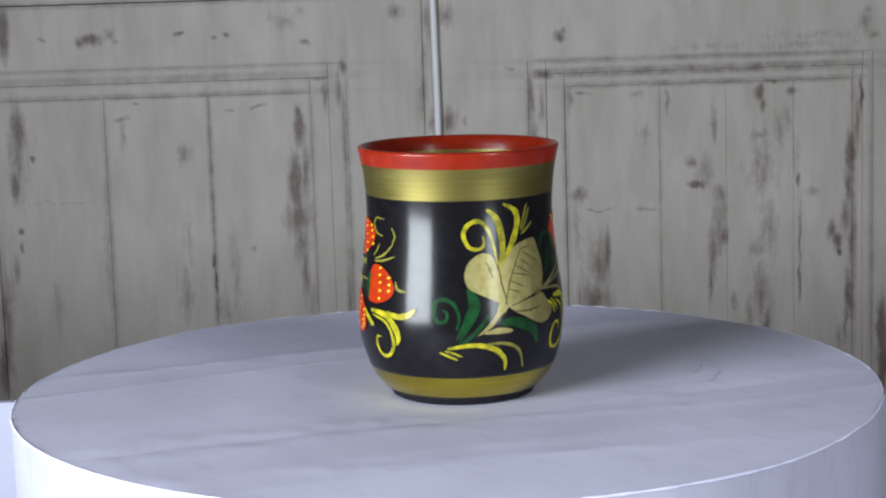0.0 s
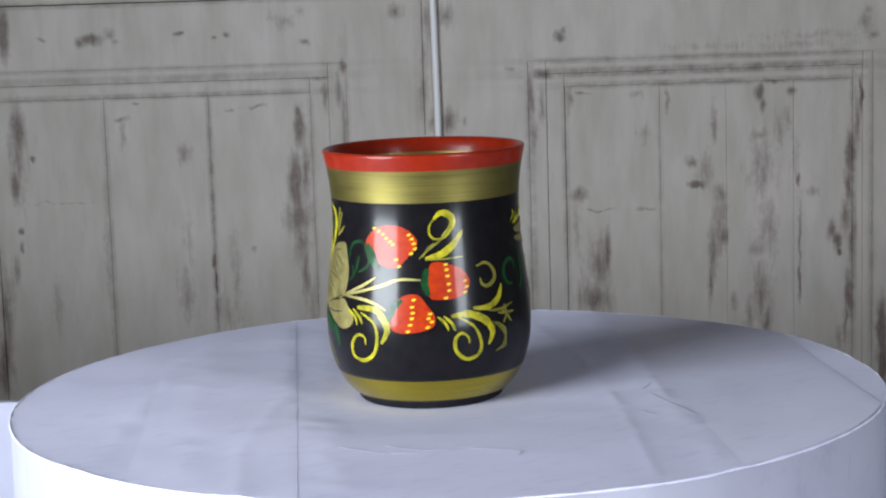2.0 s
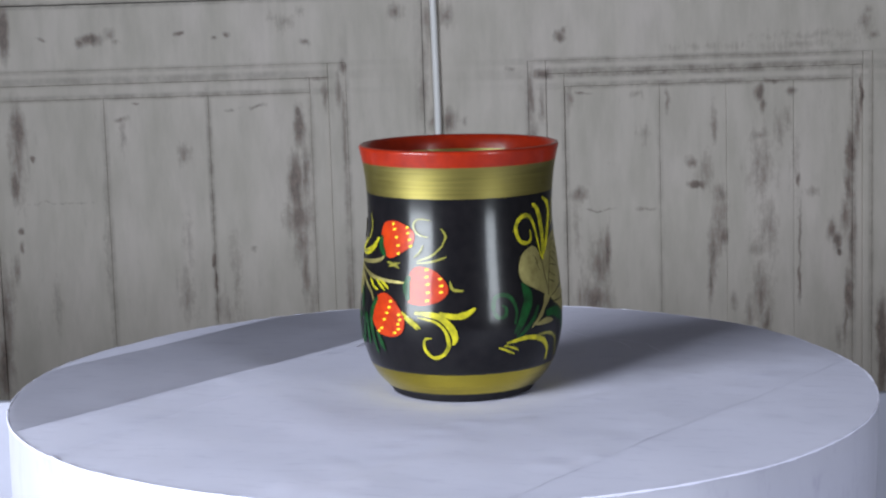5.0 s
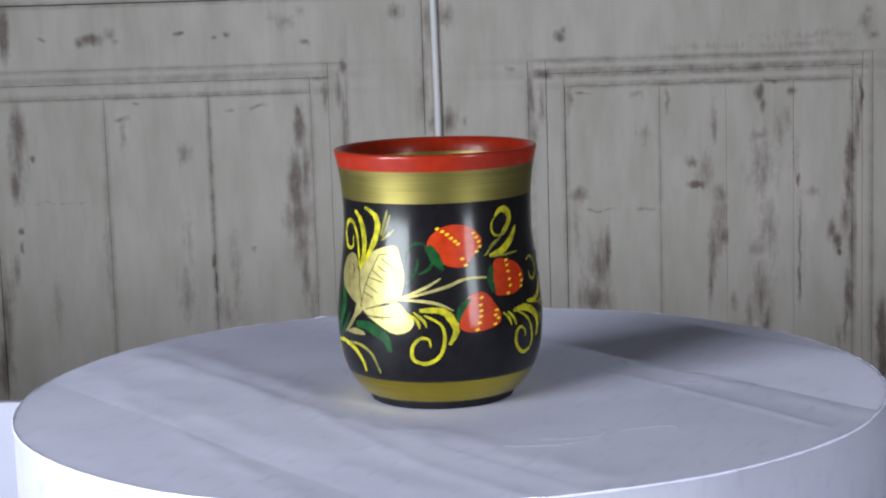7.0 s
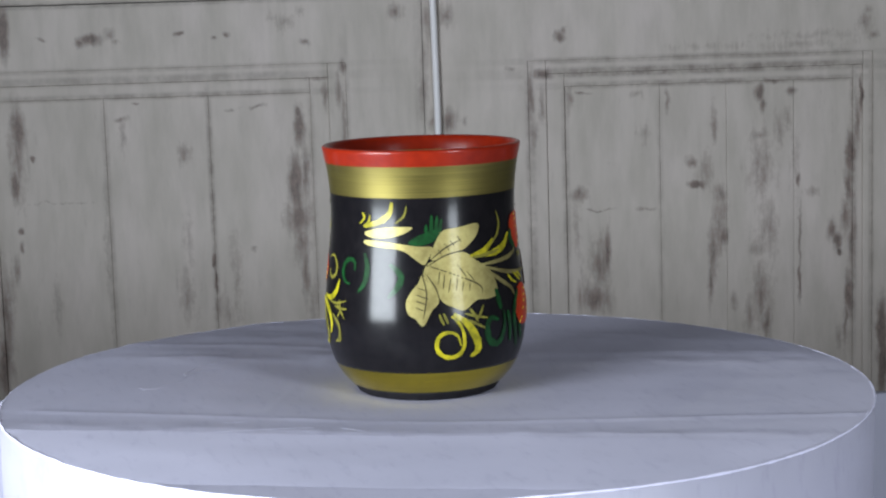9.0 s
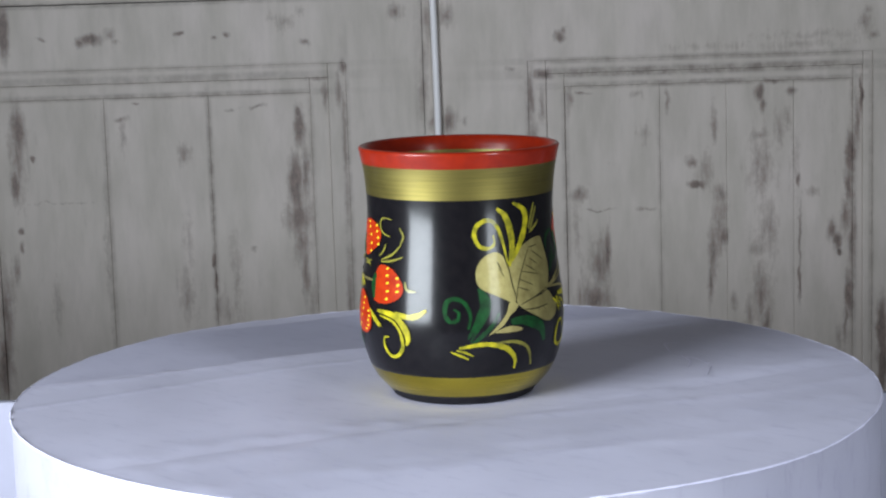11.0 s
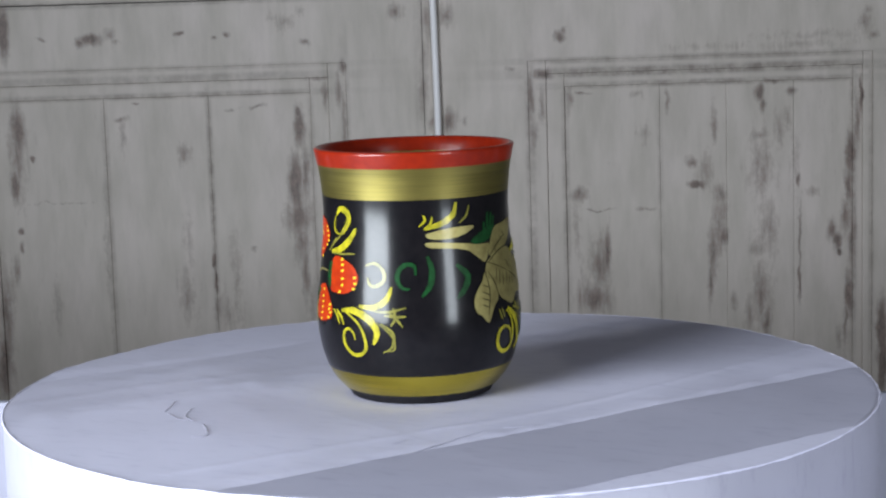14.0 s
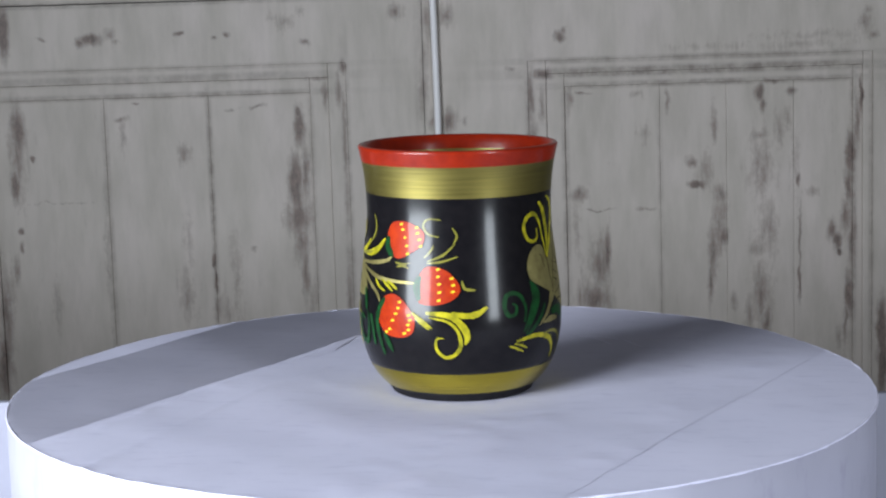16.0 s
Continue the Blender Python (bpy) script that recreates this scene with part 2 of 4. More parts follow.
    worn(0.1364, -0.1548, 0.0054, 0.0270, 0.42)
    worn(0.1989, -0.0004, 0.0065, 0.0119, 0.36)
    worn(0.2032, -0.0741, 0.0097, 0.0022, 0.42)
    # second leaf, middle planks
    worn(0.2497, -0.0526, 0.0081, 0.0038, 0.90)
    worn(0.2462, -0.0318, 0.0070, 0.0054, 0.55)
    worn(0.2580, -0.0403, 0.0086, 0.0183, 0.38)
    worn(0.2714, -0.0626, 0.0054, 0.0108, 0.58)
    worn(0.2711, -0.0927, 0.0065, 0.0324, 0.50)
    worn(0.2654, -0.1201, 0.0043, 0.0324, 0.55)
    worn(0.2748, -0.1038, 0.0049, 0.0086, 0.62)
    worn(0.2624, -0.1504, 0.0032, 0.0237, 0.55)
    worn(0.2842, -0.1650, 0.0032, 0.0119, 0.40)
    worn(0.2682, 0.0056, 0.0032, 0.0183, 0.40)
    worn(0.3100, 0.0340, 0.0043, 0.0076, 0.82)
    worn(0.3137, 0.0226, 0.0032, 0.0076, 0.55)
    worn(0.3236, 0.0443, 0.0086, 0.0022, 0.62)
    worn(0.3098, -0.0065, 0.0092, 0.0076, 0.45)
    worn(0.3287, -0.0017, 0.0043, 0.0183, 0.42)
    worn(0.3123, -0.0392, 0.0119, 0.0302, 0.44)
    worn(0.3185, -0.0942, 0.0119, 0.0324, 0.40)
    worn(0.3091, -0.1159, 0.0076, 0.0076, 0.48)
    worn(0.3116, -0.1603, 0.0108, 0.0324, 0.50)
    worn(0.3169, -0.1883, 0.0043, 0.0216, 0.62)
    worn(0.3005, -0.1822, 0.0065, 0.0237, 0.45)
    # second leaf, outer side
    worn(0.3424, 0.0330, 0.0059, 0.0032, 0.55)
    worn(0.3385, 0.0088, 0.0032, 0.0129, 0.45)
    worn(0.3481, -0.0513, 0.0022, 0.0065, 0.85)
    worn(0.3490, -0.1116, 0.0016, 0.0345, 0.62)
    worn(0.3489, -0.1503, 0.0016, 0.0183, 0.75)
    worn(0.3449, -0.0348, 0.0054, 0.0324, 0.34)
    worn(0.3611, -0.0626, 0.0076, 0.0049, 0.40)
    worn(0.3801, -0.1016, 0.0043, 0.0108, 0.70)
    worn(0.3856, -0.1117, 0.0043, 0.0086, 0.75)
    worn(0.3878, -0.1211, 0.0027, 0.0038, 0.95)
    worn(0.3964, -0.0582, 0.0038, 0.0183, 0.70)
    worn(0.3980, -0.0255, 0.0043, 0.0183, 0.75)
    worn(0.3937, -0.0855, 0.0054, 0.0173, 0.62)
    worn(0.3992, -0.1077, 0.0043, 0.0237, 0.52)
    worn(0.3965, -0.1629, 0.0038, 0.0183, 0.80)
    worn(0.3938, -0.1879, 0.0027, 0.0270, 0.55)
    worn(0.3883, -0.2073, 0.0032, 0.0119, 0.50)
    worn(0.4072, 0.0310, 0.0016, 0.0151, 0.85)
    worn(0.4045, 0.0014, 0.0027, 0.0237, 0.55)
    worn(0.4097, 0.0980, 0.0070, 0.0097, 0.50)
    worn(0.4189, 0.0859, 0.0049, 0.0049, 0.55)
    worn(0.4124, 0.1085, 0.0043, 0.0054, 0.45)
    worn(0.4274, -0.2001, 0.0049, 0.0324, 0.90)
    worn(0.4286, -0.2310, 0.0043, 0.0324, 0.90)
    worn(0.3614, 0.0877, 0.0593, 0.0060, 0.27)
    worn(0.3506, 0.0795, 0.0431, 0.0043, 0.32)
    worn(0.2592, 0.0801, 0.0485, 0.0050, 0.24)
    total = sums(tree, "MINIMUM", found[0], 0.95)
    streak = grain(tree, coords(tree, (150, 60, 22)), 1.0, 7, 0.65)
    blotch = grain(tree, coords(tree, (210, 60, 130)), 1.0, 6, 0.7)
    wide = grain(tree, coords(tree, (16, 8, 5)), 1.0, 4, 0.55)
    rub = sums(tree, "ADD", sums(tree, "MULTIPLY", streak, 0.50), sums(tree, "MULTIPLY", blotch, 0.50))
    wear = sums(tree, "ADD", sums(tree, "MULTIPLY", sums(tree, "SUBTRACT", rub, 0.5), 1.5), sums(tree, "MULTIPLY", total, 0.92))
    cream = ramp(tree, wide, [(0.30, (0.520, 0.470, 0.426)), (0.5, (0.577, 0.520, 0.477)), (0.70, (0.618, 0.551, 0.516))])
    haze = ramp(tree, grain(tree, coords(tree, (46, 20, 14)), 1.0, 5, 0.6), [(0.35, (0.88, 0.885, 0.87)), (0.60, grey(1.0))])
    cream = mixed(tree, 1.0, cream, haze, "MULTIPLY")
    fine = ramp(tree, streak, [(0.42, grey(1.0)), (0.75, grey(0.94))])
    paint = mixed(tree, 1.0, cream, fine, "MULTIPLY")
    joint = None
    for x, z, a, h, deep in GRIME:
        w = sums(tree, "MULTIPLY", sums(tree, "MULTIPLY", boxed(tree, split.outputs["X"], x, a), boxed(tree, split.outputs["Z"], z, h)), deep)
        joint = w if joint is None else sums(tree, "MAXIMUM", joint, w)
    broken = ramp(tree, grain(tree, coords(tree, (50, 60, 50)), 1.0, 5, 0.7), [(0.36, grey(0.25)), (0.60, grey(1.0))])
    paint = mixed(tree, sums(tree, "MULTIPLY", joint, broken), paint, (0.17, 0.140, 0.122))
    wood = ramp(tree, blotch, [(0.35, (0.066, 0.044, 0.038)), (0.65, (0.23, 0.165, 0.143))])
    cover = ramp(tree, wear, [(0.14, grey(0)), (0.38, grey(0.36)), (0.66, grey(0.86))])
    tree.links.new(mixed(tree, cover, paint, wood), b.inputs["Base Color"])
    relief(tree, b, sums(tree, "SUBTRACT", streak, sums(tree, "MULTIPLY", cover, 0.6)), 0.15, 0.001)
    return m


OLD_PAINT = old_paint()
DARK_WOOD = plain_plaster("dark_gap_wood", (0.05, 0.042, 0.036))


# ---- building helpers ----
def mesh_of(name, bm, material, smooth=False):
    me = bpy.data.meshes.new(name)
    bmesh.ops.recalc_face_normals(bm, faces=bm.faces)
    bm.to_mesh(me)
    bm.free()
    me.materials.append(material)
    if smooth:
        me.polygons.foreach_set("use_smooth", [True] * len(me.polygons))
    return me


def part(name, bm, material, parent, label="", smooth=False):
    ob = new(name, mesh_of(name, bm, material, smooth))
    ob.parent = parent
    if label:
        tagged(ob, label)
    return ob


def box(x0, x1, y0, y1, z0, z1, bevel=0.0):
    bm = bmesh.new()
    bmesh.ops.create_cube(bm, size=1)
    for v in bm.verts:
        v.co = ((x0 + x1) / 2 + v.co.x * (x1 - x0), (y0 + y1) / 2 + v.co.y * (y1 - y0), (z0 + z1) / 2 + v.co.z * (z1 - z0))
    if bevel:
        bmesh.ops.bevel(bm, geom=bm.edges[:], offset=bevel, segments=2, affect="EDGES", profile=0.6)
    return bm


def lathe(profile, turns=128, closed=False):
    """A surface turned round z from (radius, height) pairs."""
    bm = bmesh.new()
    rings = []
    for r, z in profile:
        if r < 1e-6:
            rings.append([bm.verts.new((0, 0, z))])
        else:
            rings.append([bm.verts.new((r * math.cos(2 * math.pi * k / turns), r * math.sin(2 * math.pi * k / turns), z)) for k in range(turns)])
    pairs = list(zip(rings, rings[1:])) + ([(rings[-1], rings[0])] if closed else [])
    for a, b in pairs:
        for k in range(turns):
            j = (k + 1) % turns
            if len(a) == 1:
                bm.faces.new((a[0], b[k], b[j]))
            elif len(b) == 1:
                bm.faces.new((a[k], a[j], b[0]))
            else:
                bm.faces.new((a[k], a[j], b[j], b[k]))
    return bm


def spline(points, value):
    """Smooth curve through (key, value) pairs, read at a key."""
    for (x0, y0), (x1, y1) in zip(points, points[1:]):
        if value <= x1:
            break
    i = points.index((x0, y0))
    def slope(k):
        a, b = points[max(k - 1, 0)], points[min(k + 1, len(points) - 1)]
        return (b[1] - a[1]) / (b[0] - a[0])
    h = x1 - x0
    t = (value - x0) / h
    return ((2 * t ** 3 - 3 * t * t + 1) * y0 + (t ** 3 - 2 * t * t + t) * h * slope(i)
            + (-2 * t ** 3 + 3 * t * t) * y1 + (t ** 3 - t * t) * h * slope(i + 1))


def curve(pts, closed, n):
    """Points along a smooth curve through pts."""
    out, m = [], len(pts)
    for i in range(m if closed else m - 1):
        q = [pts[(i + k) % m] if closed else pts[min(max(i + k, 0), m - 1)] for k in (-1, 0, 1, 2)]
        for j in range(n):
            t = j / n
            w = (-t ** 3 + 2 * t * t - t, 3 * t ** 3 - 5 * t * t + 2, -3 * t ** 3 + 4 * t * t + t, t ** 3 - t * t)
            out.append(tuple(0.5 * sum(w[k] * q[k][c] for k in range(4)) for c in (0, 1)))
    return out if closed else out + [tuple(pts[-1])]


# ---- the room ----
def room():
    for name, b, mat, label in (
            ("floor", box(-2.3, 2.3, -2.5, 1.40, FLOOR_Z - 0.1, FLOOR_Z), FLOOR_GREY, "grey plain room floor under the table"),
            ("wall_north", box(-2.2, 2.2, 1.16, 1.32, FLOOR_Z, 1.72), PLASTER, "plain grey plaster wall behind the old door"),
            ("wall_south", box(-2.2, 2.2, -2.4, -2.25, FLOOR_Z, 1.72), PLASTER, "plain grey plaster wall"),
            ("wall_west", box(-2.35, -2.2, -2.4, 1.32, FLOOR_Z, 1.72), PLASTER, "plain grey plaster wall"),
            ("wall_east", box(2.2, 2.35, -2.4, 1.32, FLOOR_Z, 1.72), PLASTER, "plain grey plaster wall"),
            ("ceiling", box(-2.3, 2.3, -2.4, 1.40, 1.72, 1.85), PLASTER, "plain grey ceiling")):
        ob = new(name, mesh_of(name, b, mat))
        tagged(ob, label, name.split("_")[0], kind="structure")


room()


# ---- the old double door ----
def leaf(name, inner, outer, panel_in, panel_out, seams, top, panel_top, label):
    """One leaf of the door. inner: the meeting edge; outer: the hinge edge; the panel lies between panel_in and panel_out."""
    door = new(name)
    door.matrix_world = pose(0, DOOR_Y, DOOR_Z, 0, -0.20, 0)
    z_low, z_high = FLOOR_Z - DOOR_Z + 0.012, 1.26
    s = 1 if outer > inner else -1

    def piece(kind, xa, xb, ya, yb, za, zb, bevel=0.0, text=""):
        return part(kind, box(min(xa, xb), max(xa, xb), ya, yb, za, zb, bevel), OLD_PAINT, door, text)

    hole_in, hole_out = panel_in - s * 0.035, panel_out + s * 0.018
    piece("stile", inner, hole_in, 0, 0.038, z_low, z_high)
    piece("stile", hole_out, outer, 0, 0.038, z_low, z_high)
    a, b = hole_in, hole_out
    piece("rail", a, b, 0.0, 0.038, top, top + 0.0615)
    piece("rail", a, b, 0.0, 0.038, z_low, -0.52)
    piece("rail", a, b, 0.0, 0.038, 1.14, z_high)
    piece("panel", a, b, 0.012, 0.030, top + 0.0625, 1.139)
    # stepped moulding round the lower panel
    for k, y in enumerate((0.0012, 0.0034)):
        tall = (top - panel_top) / 2
        x0 = hole_in + s * k * 0.0175
        x1 = hole_out - s * k * 0.0090
        zt = top - k * tall
        piece("moulding", x0, x0 + s * 0.0175, y, 0.034, -0.519 + 0.02 * k, zt, 0.0011)
        piece("moulding", x1, x1 - s * 0.0090, y, 0.034, -0.519 + 0.02 * k, zt, 0.0011)
        piece("moulding", x0 + s * 0.0175, x1 - s * 0.0090, y, 0.034, zt - tall, zt, 0.0011)
        piece("moulding", x0 + s * 0.0175, x1 - s * 0.0090, y, 0.034, -0.519 + 0.02 * k, -0.5 + 0.02 * k, 0.0011)
    edges = [panel_in, *seams, panel_out]
    for k, (p, q) in enumerate(zip(edges, edges[1:])):
        piece("plank", p, q, 0.0060 + 0.0004 * (k % 2), 0.0220, -0.478, panel_top, 0.0009)
    part("backing", box(min(panel_in, panel_out) + 0.0004, max(panel_in, panel_out) - 0.0004, 0.0225, 0.037, -0.477, panel_top - 0.001), OLD_PAINT, door)
    return tagged(door, label, "door", "leaves of the double door")


leaf("old_door", -0.0107, -0.56, -0.119, -0.425, [-0.2170, -0.3170], 0.0752, 0.0472,
     "worn cream-painted panelled door leaf with three wide planks")
leaf("old_door", -0.0101, 0.56, 0.1238, 0.400, [0.2150, 0.2790, 0.3435], 0.0712, 0.0455,
     "worn cream-painted panelled door leaf with scuffed brown patches")


def cord():
    bm = bmesh.new()
    n, ring = 24, 10
    rows = []
    for k in range(n + 1):
        f = k / n
        z = -0.40 + 1.75 * f
        x = 0.0025 - 0.0065 * max(0.0, z) / 0.35 + 0.0006 * math.sin(z * 9)
        r = 0.0032
        rows.append([bm.verts.new((x + r * math.cos(2 * math.pi * j / ring), -0.006 + r * math.sin(2 * math.pi * j / ring), z)) for j in range(ring)])
    for a, b in zip(rows, rows[1:]):
        for j in range(ring):
            bm.faces.new((a[j], a[(j + 1) % ring], b[(j + 1) % ring], b[j]))
    for cap in (rows[0], rows[-1]):
        bm.faces.new(cap)
    ob = new("hanging_cord", mesh_of("hanging_cord", bm, WHITE_CORD, True))
    ob.matrix_world = pose(0, DOOR_Y, DOOR_Z, 0, -0.20, 0)
    tagged(ob, "thin white electric cord hanging down the door seam", "cord")


cord()


# ---- the table ----
def table():
    t = new("white_table")
    t.location = (0, -0.05, 0)
    part("tabletop", box(-0.62, 0.62, -0.33, 0.31, TABLE_Z - 0.022, TABLE_Z, 0.003), WHITE_TOP, t)
    for x in (-0.57, 0.57):
        for y in (-0.28, 0.26):
            part("leg", box(x - 0.022, x + 0.022, y - 0.022, y + 0.022, FLOOR_Z, TABLE_Z - 0.0225, 0.003), WHITE_TOP, t)
    return tagged(t, "plain white table with a smooth bright top", "table")


table()



def board():
    """A low white board that stands on the table behind the turntable."""
    ob = new("white_board", mesh_of("white_board", box(-0.60, 0.60, 0.0, 0.006, 0.0, 0.0574, 0.0012), WHITE_TOP))
    ob.matrix_world = pose(0, 0.2505, TABLE_Z, 0, 0, -4.3)
    return tagged(ob, "low white foam board standing upright behind the turntable", "board")


board()

# ---- the turntable ----
DISC_R = 0.165
DISC_C = (0.0009, 0.0024)
DISC_N = Vector((0.0005, -0.0077, 1.0)).normalized()
DISC_WIDE = 0.9936
DIP = 0.0021            # how far the paper sinks under the cup
# Creases of the paper: direction of the fold's normal, its distance, slope beyond it, softness.
FOLDS = [
    (121, 0.150, -0.020, 0.003), (121, 0.082, 0.008, 0.003), (121, 0.045, -0.006, 0.010),
    (301, 0.058, -0.010, 0.008), (297, 0.113, 0.008, 0.008), (35, 0.060, 0.005, 0.005),
]
# Raised wrinkles: half width, height, and the line they follow.
WRINKLES = [
    (0.0060, 0.00055, [(-0.158, -0.005), (-0.040, 0.067), (0.085, 0.142)]),
    (0.0085, 0.00060, [(-0.100, -0.114), (0.024, -0.039), (0.145, 0.034)]),
    (0.0070, 0.00045, [(-0.060, -0.145), (0.060, -0.076), (0.150, -0.020)]),
    (0.0022, 0.00040, [(0.098, 0.122), (0.020, 0.082), (-0.060, 0.035), (-0.160, -0.045)]),
    (0.0014, 0.00012, [(-0.018, 0.142), (0.046, 0.036), (0.077, -0.003), (0.100, -0.040)]),
    (0.0060, 0.00045, [(0.160, -0.053), (-0.010, -0.127)]),
    (0.0080, 0.00060, [(-0.082, -0.125), (0.085, -0.014)]),
    (0.0035, 0.00045, [(0.168, 0.0135), (0.1144, -0.0201), (0.0411, -0.0475)]),
    (0.0018, 0.00022, [(-0.0013, 0.092), (-0.0549, 0.0621), (-0.1336, 0.0086)]),
]


def paper_height(x, y):
    z = 0.0
    for angle, far, slope, soft in FOLDS:
        a = radians(angle)
        d = x * math.cos(a) + y * math.sin(a) - far
        z += slope * 0.5 * (d + math.sqrt(d * d + soft * soft))
    for half, tall, line in WRINKLES:
        best = 1.0
        for (ax, ay), (bx, by) in zip(line, line[1:]):
            ux, uy = bx - ax, by - ay
            f = min(1.0, max(0.0, ((x - ax) * ux + (y - ay) * uy) / (ux * ux + uy * uy)))
            best = min(best, math.hypot(x - ax - f * ux, y - ay - f * uy))
        if best < 3 * half:
            z += tall * math.exp(-(best / half) ** 2) * (0.7 + 0.6 * noise.noise(Vector((x * 90, y * 90, 1.0))))
    z += 0.0006 * noise.noise(Vector((x * 14, y * 14, 3.1))) + 0.00015 * noise.noise(Vector((x * 60, y * 60, 7.7)))
    keep = min(1.0, max(0.0, (math.hypot(x - 0.0073, y) - 0.030) / 0.03))
    return z * keep * keep * (3 - 2 * keep) - DIP * math.exp(-(math.hypot(x - 0.0073, y) / 0.062) ** 4)


def paper_strip(angle, near, far, lift, across=24, along=150):
    """A strip of paper stuck on the cover, cut off at the turntable's edge."""
    bm = bmesh.new()
    a = radians(angle)
    n, e = Vector((math.cos(a), math.sin(a))), Vector((-math.sin(a), math.cos(a)))
    rows = []
    for i in range(across + 1):
        d = near + (far - near) * i / across
        half = math.sqrt(max(1e-6, (DISC_R - 0.0006) ** 2 - d * d))
        row = []
        for k in range(along + 1):
            wander = 0.0006 * noise.noise(Vector((k * 0.15, angle, i * 0.02))) if i in (0, across) else 0.0
            p = n * (d + wander) + e * (half * (2 * k / along - 1))
            edge = i in (0, across) or k in (0, along)
            row.append(bm.verts.new((p.x, p.y, paper_height(p.x + DISC_C[0], p.y + DISC_C[1]) + (lift * 0.3 if edge else lift))))
        rows.append(row)
    for p, q in zip(rows, rows[1:]):
        for k in range(along):
            bm.faces.new((p[k], p[k + 1], q[k + 1], q[k]))
    return bm


def turntable():
    base = new("turntable")
    centre = Vector((*DISC_C, -(DISC_N.x * DISC_C[0] + DISC_N.y * DISC_C[1]) / DISC_N.z))
    lay = Matrix.Translation(centre) @ DISC_N.rotation_difference(Vector((0, 0, 1))).inverted().to_matrix().to_4x4() @ Matrix.Diagonal((DISC_WIDE, DISC_WIDE, 1.0, 1.0))
    bm = bmesh.new()
    rings, turns = 130, 600
    old = [bm.verts.new((0, 0, paper_height(0, 0)))]
    for i in range(1, rings + 1):
        r = DISC_R * i / rings
        row = []
        for k in range(turns):
            a = 2 * math.pi * k / turns
            rr = r
            if i == rings:
                rr += 0.0004 * noise.noise(Vector((math.cos(a) * 20, math.sin(a) * 20, 0)))
            x, y = rr * math.cos(a), rr * math.sin(a)
            row.append(bm.verts.new((x, y, paper_height(x + DISC_C[0], y + DISC_C[1]))))
        for k in range(turns):
            j = (k + 1) % turns
            if len(old) == 1:
                bm.faces.new((old[0], row[k], row[j]))
            else:
                bm.faces.new((old[k], row[k], row[j], old[j]))
        old = row
    bm.transform(lay)
    cover = part("paper_cover", bm, PAPER, base, "creased white paper cover with scuffs", True)

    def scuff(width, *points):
        """A short raised scuff in the paper, its highlight put into a lighter colour."""
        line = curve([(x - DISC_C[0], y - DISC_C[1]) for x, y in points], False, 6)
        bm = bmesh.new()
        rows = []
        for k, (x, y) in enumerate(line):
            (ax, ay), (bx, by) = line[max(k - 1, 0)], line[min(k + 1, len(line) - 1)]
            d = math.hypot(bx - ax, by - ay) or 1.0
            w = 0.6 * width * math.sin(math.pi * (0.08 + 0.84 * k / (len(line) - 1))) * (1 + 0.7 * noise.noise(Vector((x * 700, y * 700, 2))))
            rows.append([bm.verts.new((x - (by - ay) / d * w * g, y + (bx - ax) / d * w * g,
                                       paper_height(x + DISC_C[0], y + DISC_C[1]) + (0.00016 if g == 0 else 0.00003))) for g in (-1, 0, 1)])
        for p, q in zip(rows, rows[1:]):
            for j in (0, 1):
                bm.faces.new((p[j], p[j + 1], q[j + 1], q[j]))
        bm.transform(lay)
        part("scuff", bm, LIT_PAPER, cover, "", True)

    scuff(0.0008, (0.0949, 0.0255), (0.0964, 0.0385), (0.0929, 0.0482))
    scuff(0.0011, (0.0892, 0.0535), (0.0869, 0.0707), (0.0922, 0.0732))
    scuff(0.0009, (0.1123, -0.0235), (0.1077, -0.0348), (0.0925, -0.0281))
    scuff(0.0012, (-0.0080, 0.0820), (0.0028, 0.0927), (0.0165, 0.1067), (0.0283, 0.1186))
    scuff(0.0008, (0.1020, 0.0118), (0.1046, 0.0305))
    scuff(0.0009, (0.1036, 0.0326), (0.0986, 0.0435), (0.0951, 0.0454))
    scuff(0.0010, (0.0987, -0.0444), (0.1109, -0.0402), (0.1169, -0.0309))
    scuff(0.0009, (0.1085, -0.0436), (0.1034, -0.0412), (0.0960, -0.0470))
    scuff(0.0010, (-0.0524, 0.1320), (-0.0605, 0.1259))
    scuff(0.0009, (0.0187, 0.0884), (0.0236, 0.0953))
    scuff(0.0007, (-0.0159, 0.0758), (-0.0266, 0.0757))
    # the turned-down edge of the paper, its bright line painted by the lighter colour
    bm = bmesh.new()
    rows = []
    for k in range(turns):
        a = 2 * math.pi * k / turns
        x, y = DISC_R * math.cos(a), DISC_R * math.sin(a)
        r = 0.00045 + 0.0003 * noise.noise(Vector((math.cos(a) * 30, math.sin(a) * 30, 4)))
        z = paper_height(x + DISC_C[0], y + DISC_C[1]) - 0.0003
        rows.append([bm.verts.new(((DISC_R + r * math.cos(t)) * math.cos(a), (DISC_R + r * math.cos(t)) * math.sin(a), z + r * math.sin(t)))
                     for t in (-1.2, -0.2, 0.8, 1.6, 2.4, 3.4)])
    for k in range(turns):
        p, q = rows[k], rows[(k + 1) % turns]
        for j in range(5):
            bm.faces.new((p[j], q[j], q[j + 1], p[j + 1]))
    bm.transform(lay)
    part("paper_edge", bm, LIT_PAPER, base, "turned-down paper edge with its highlight in a lighter colour", True)
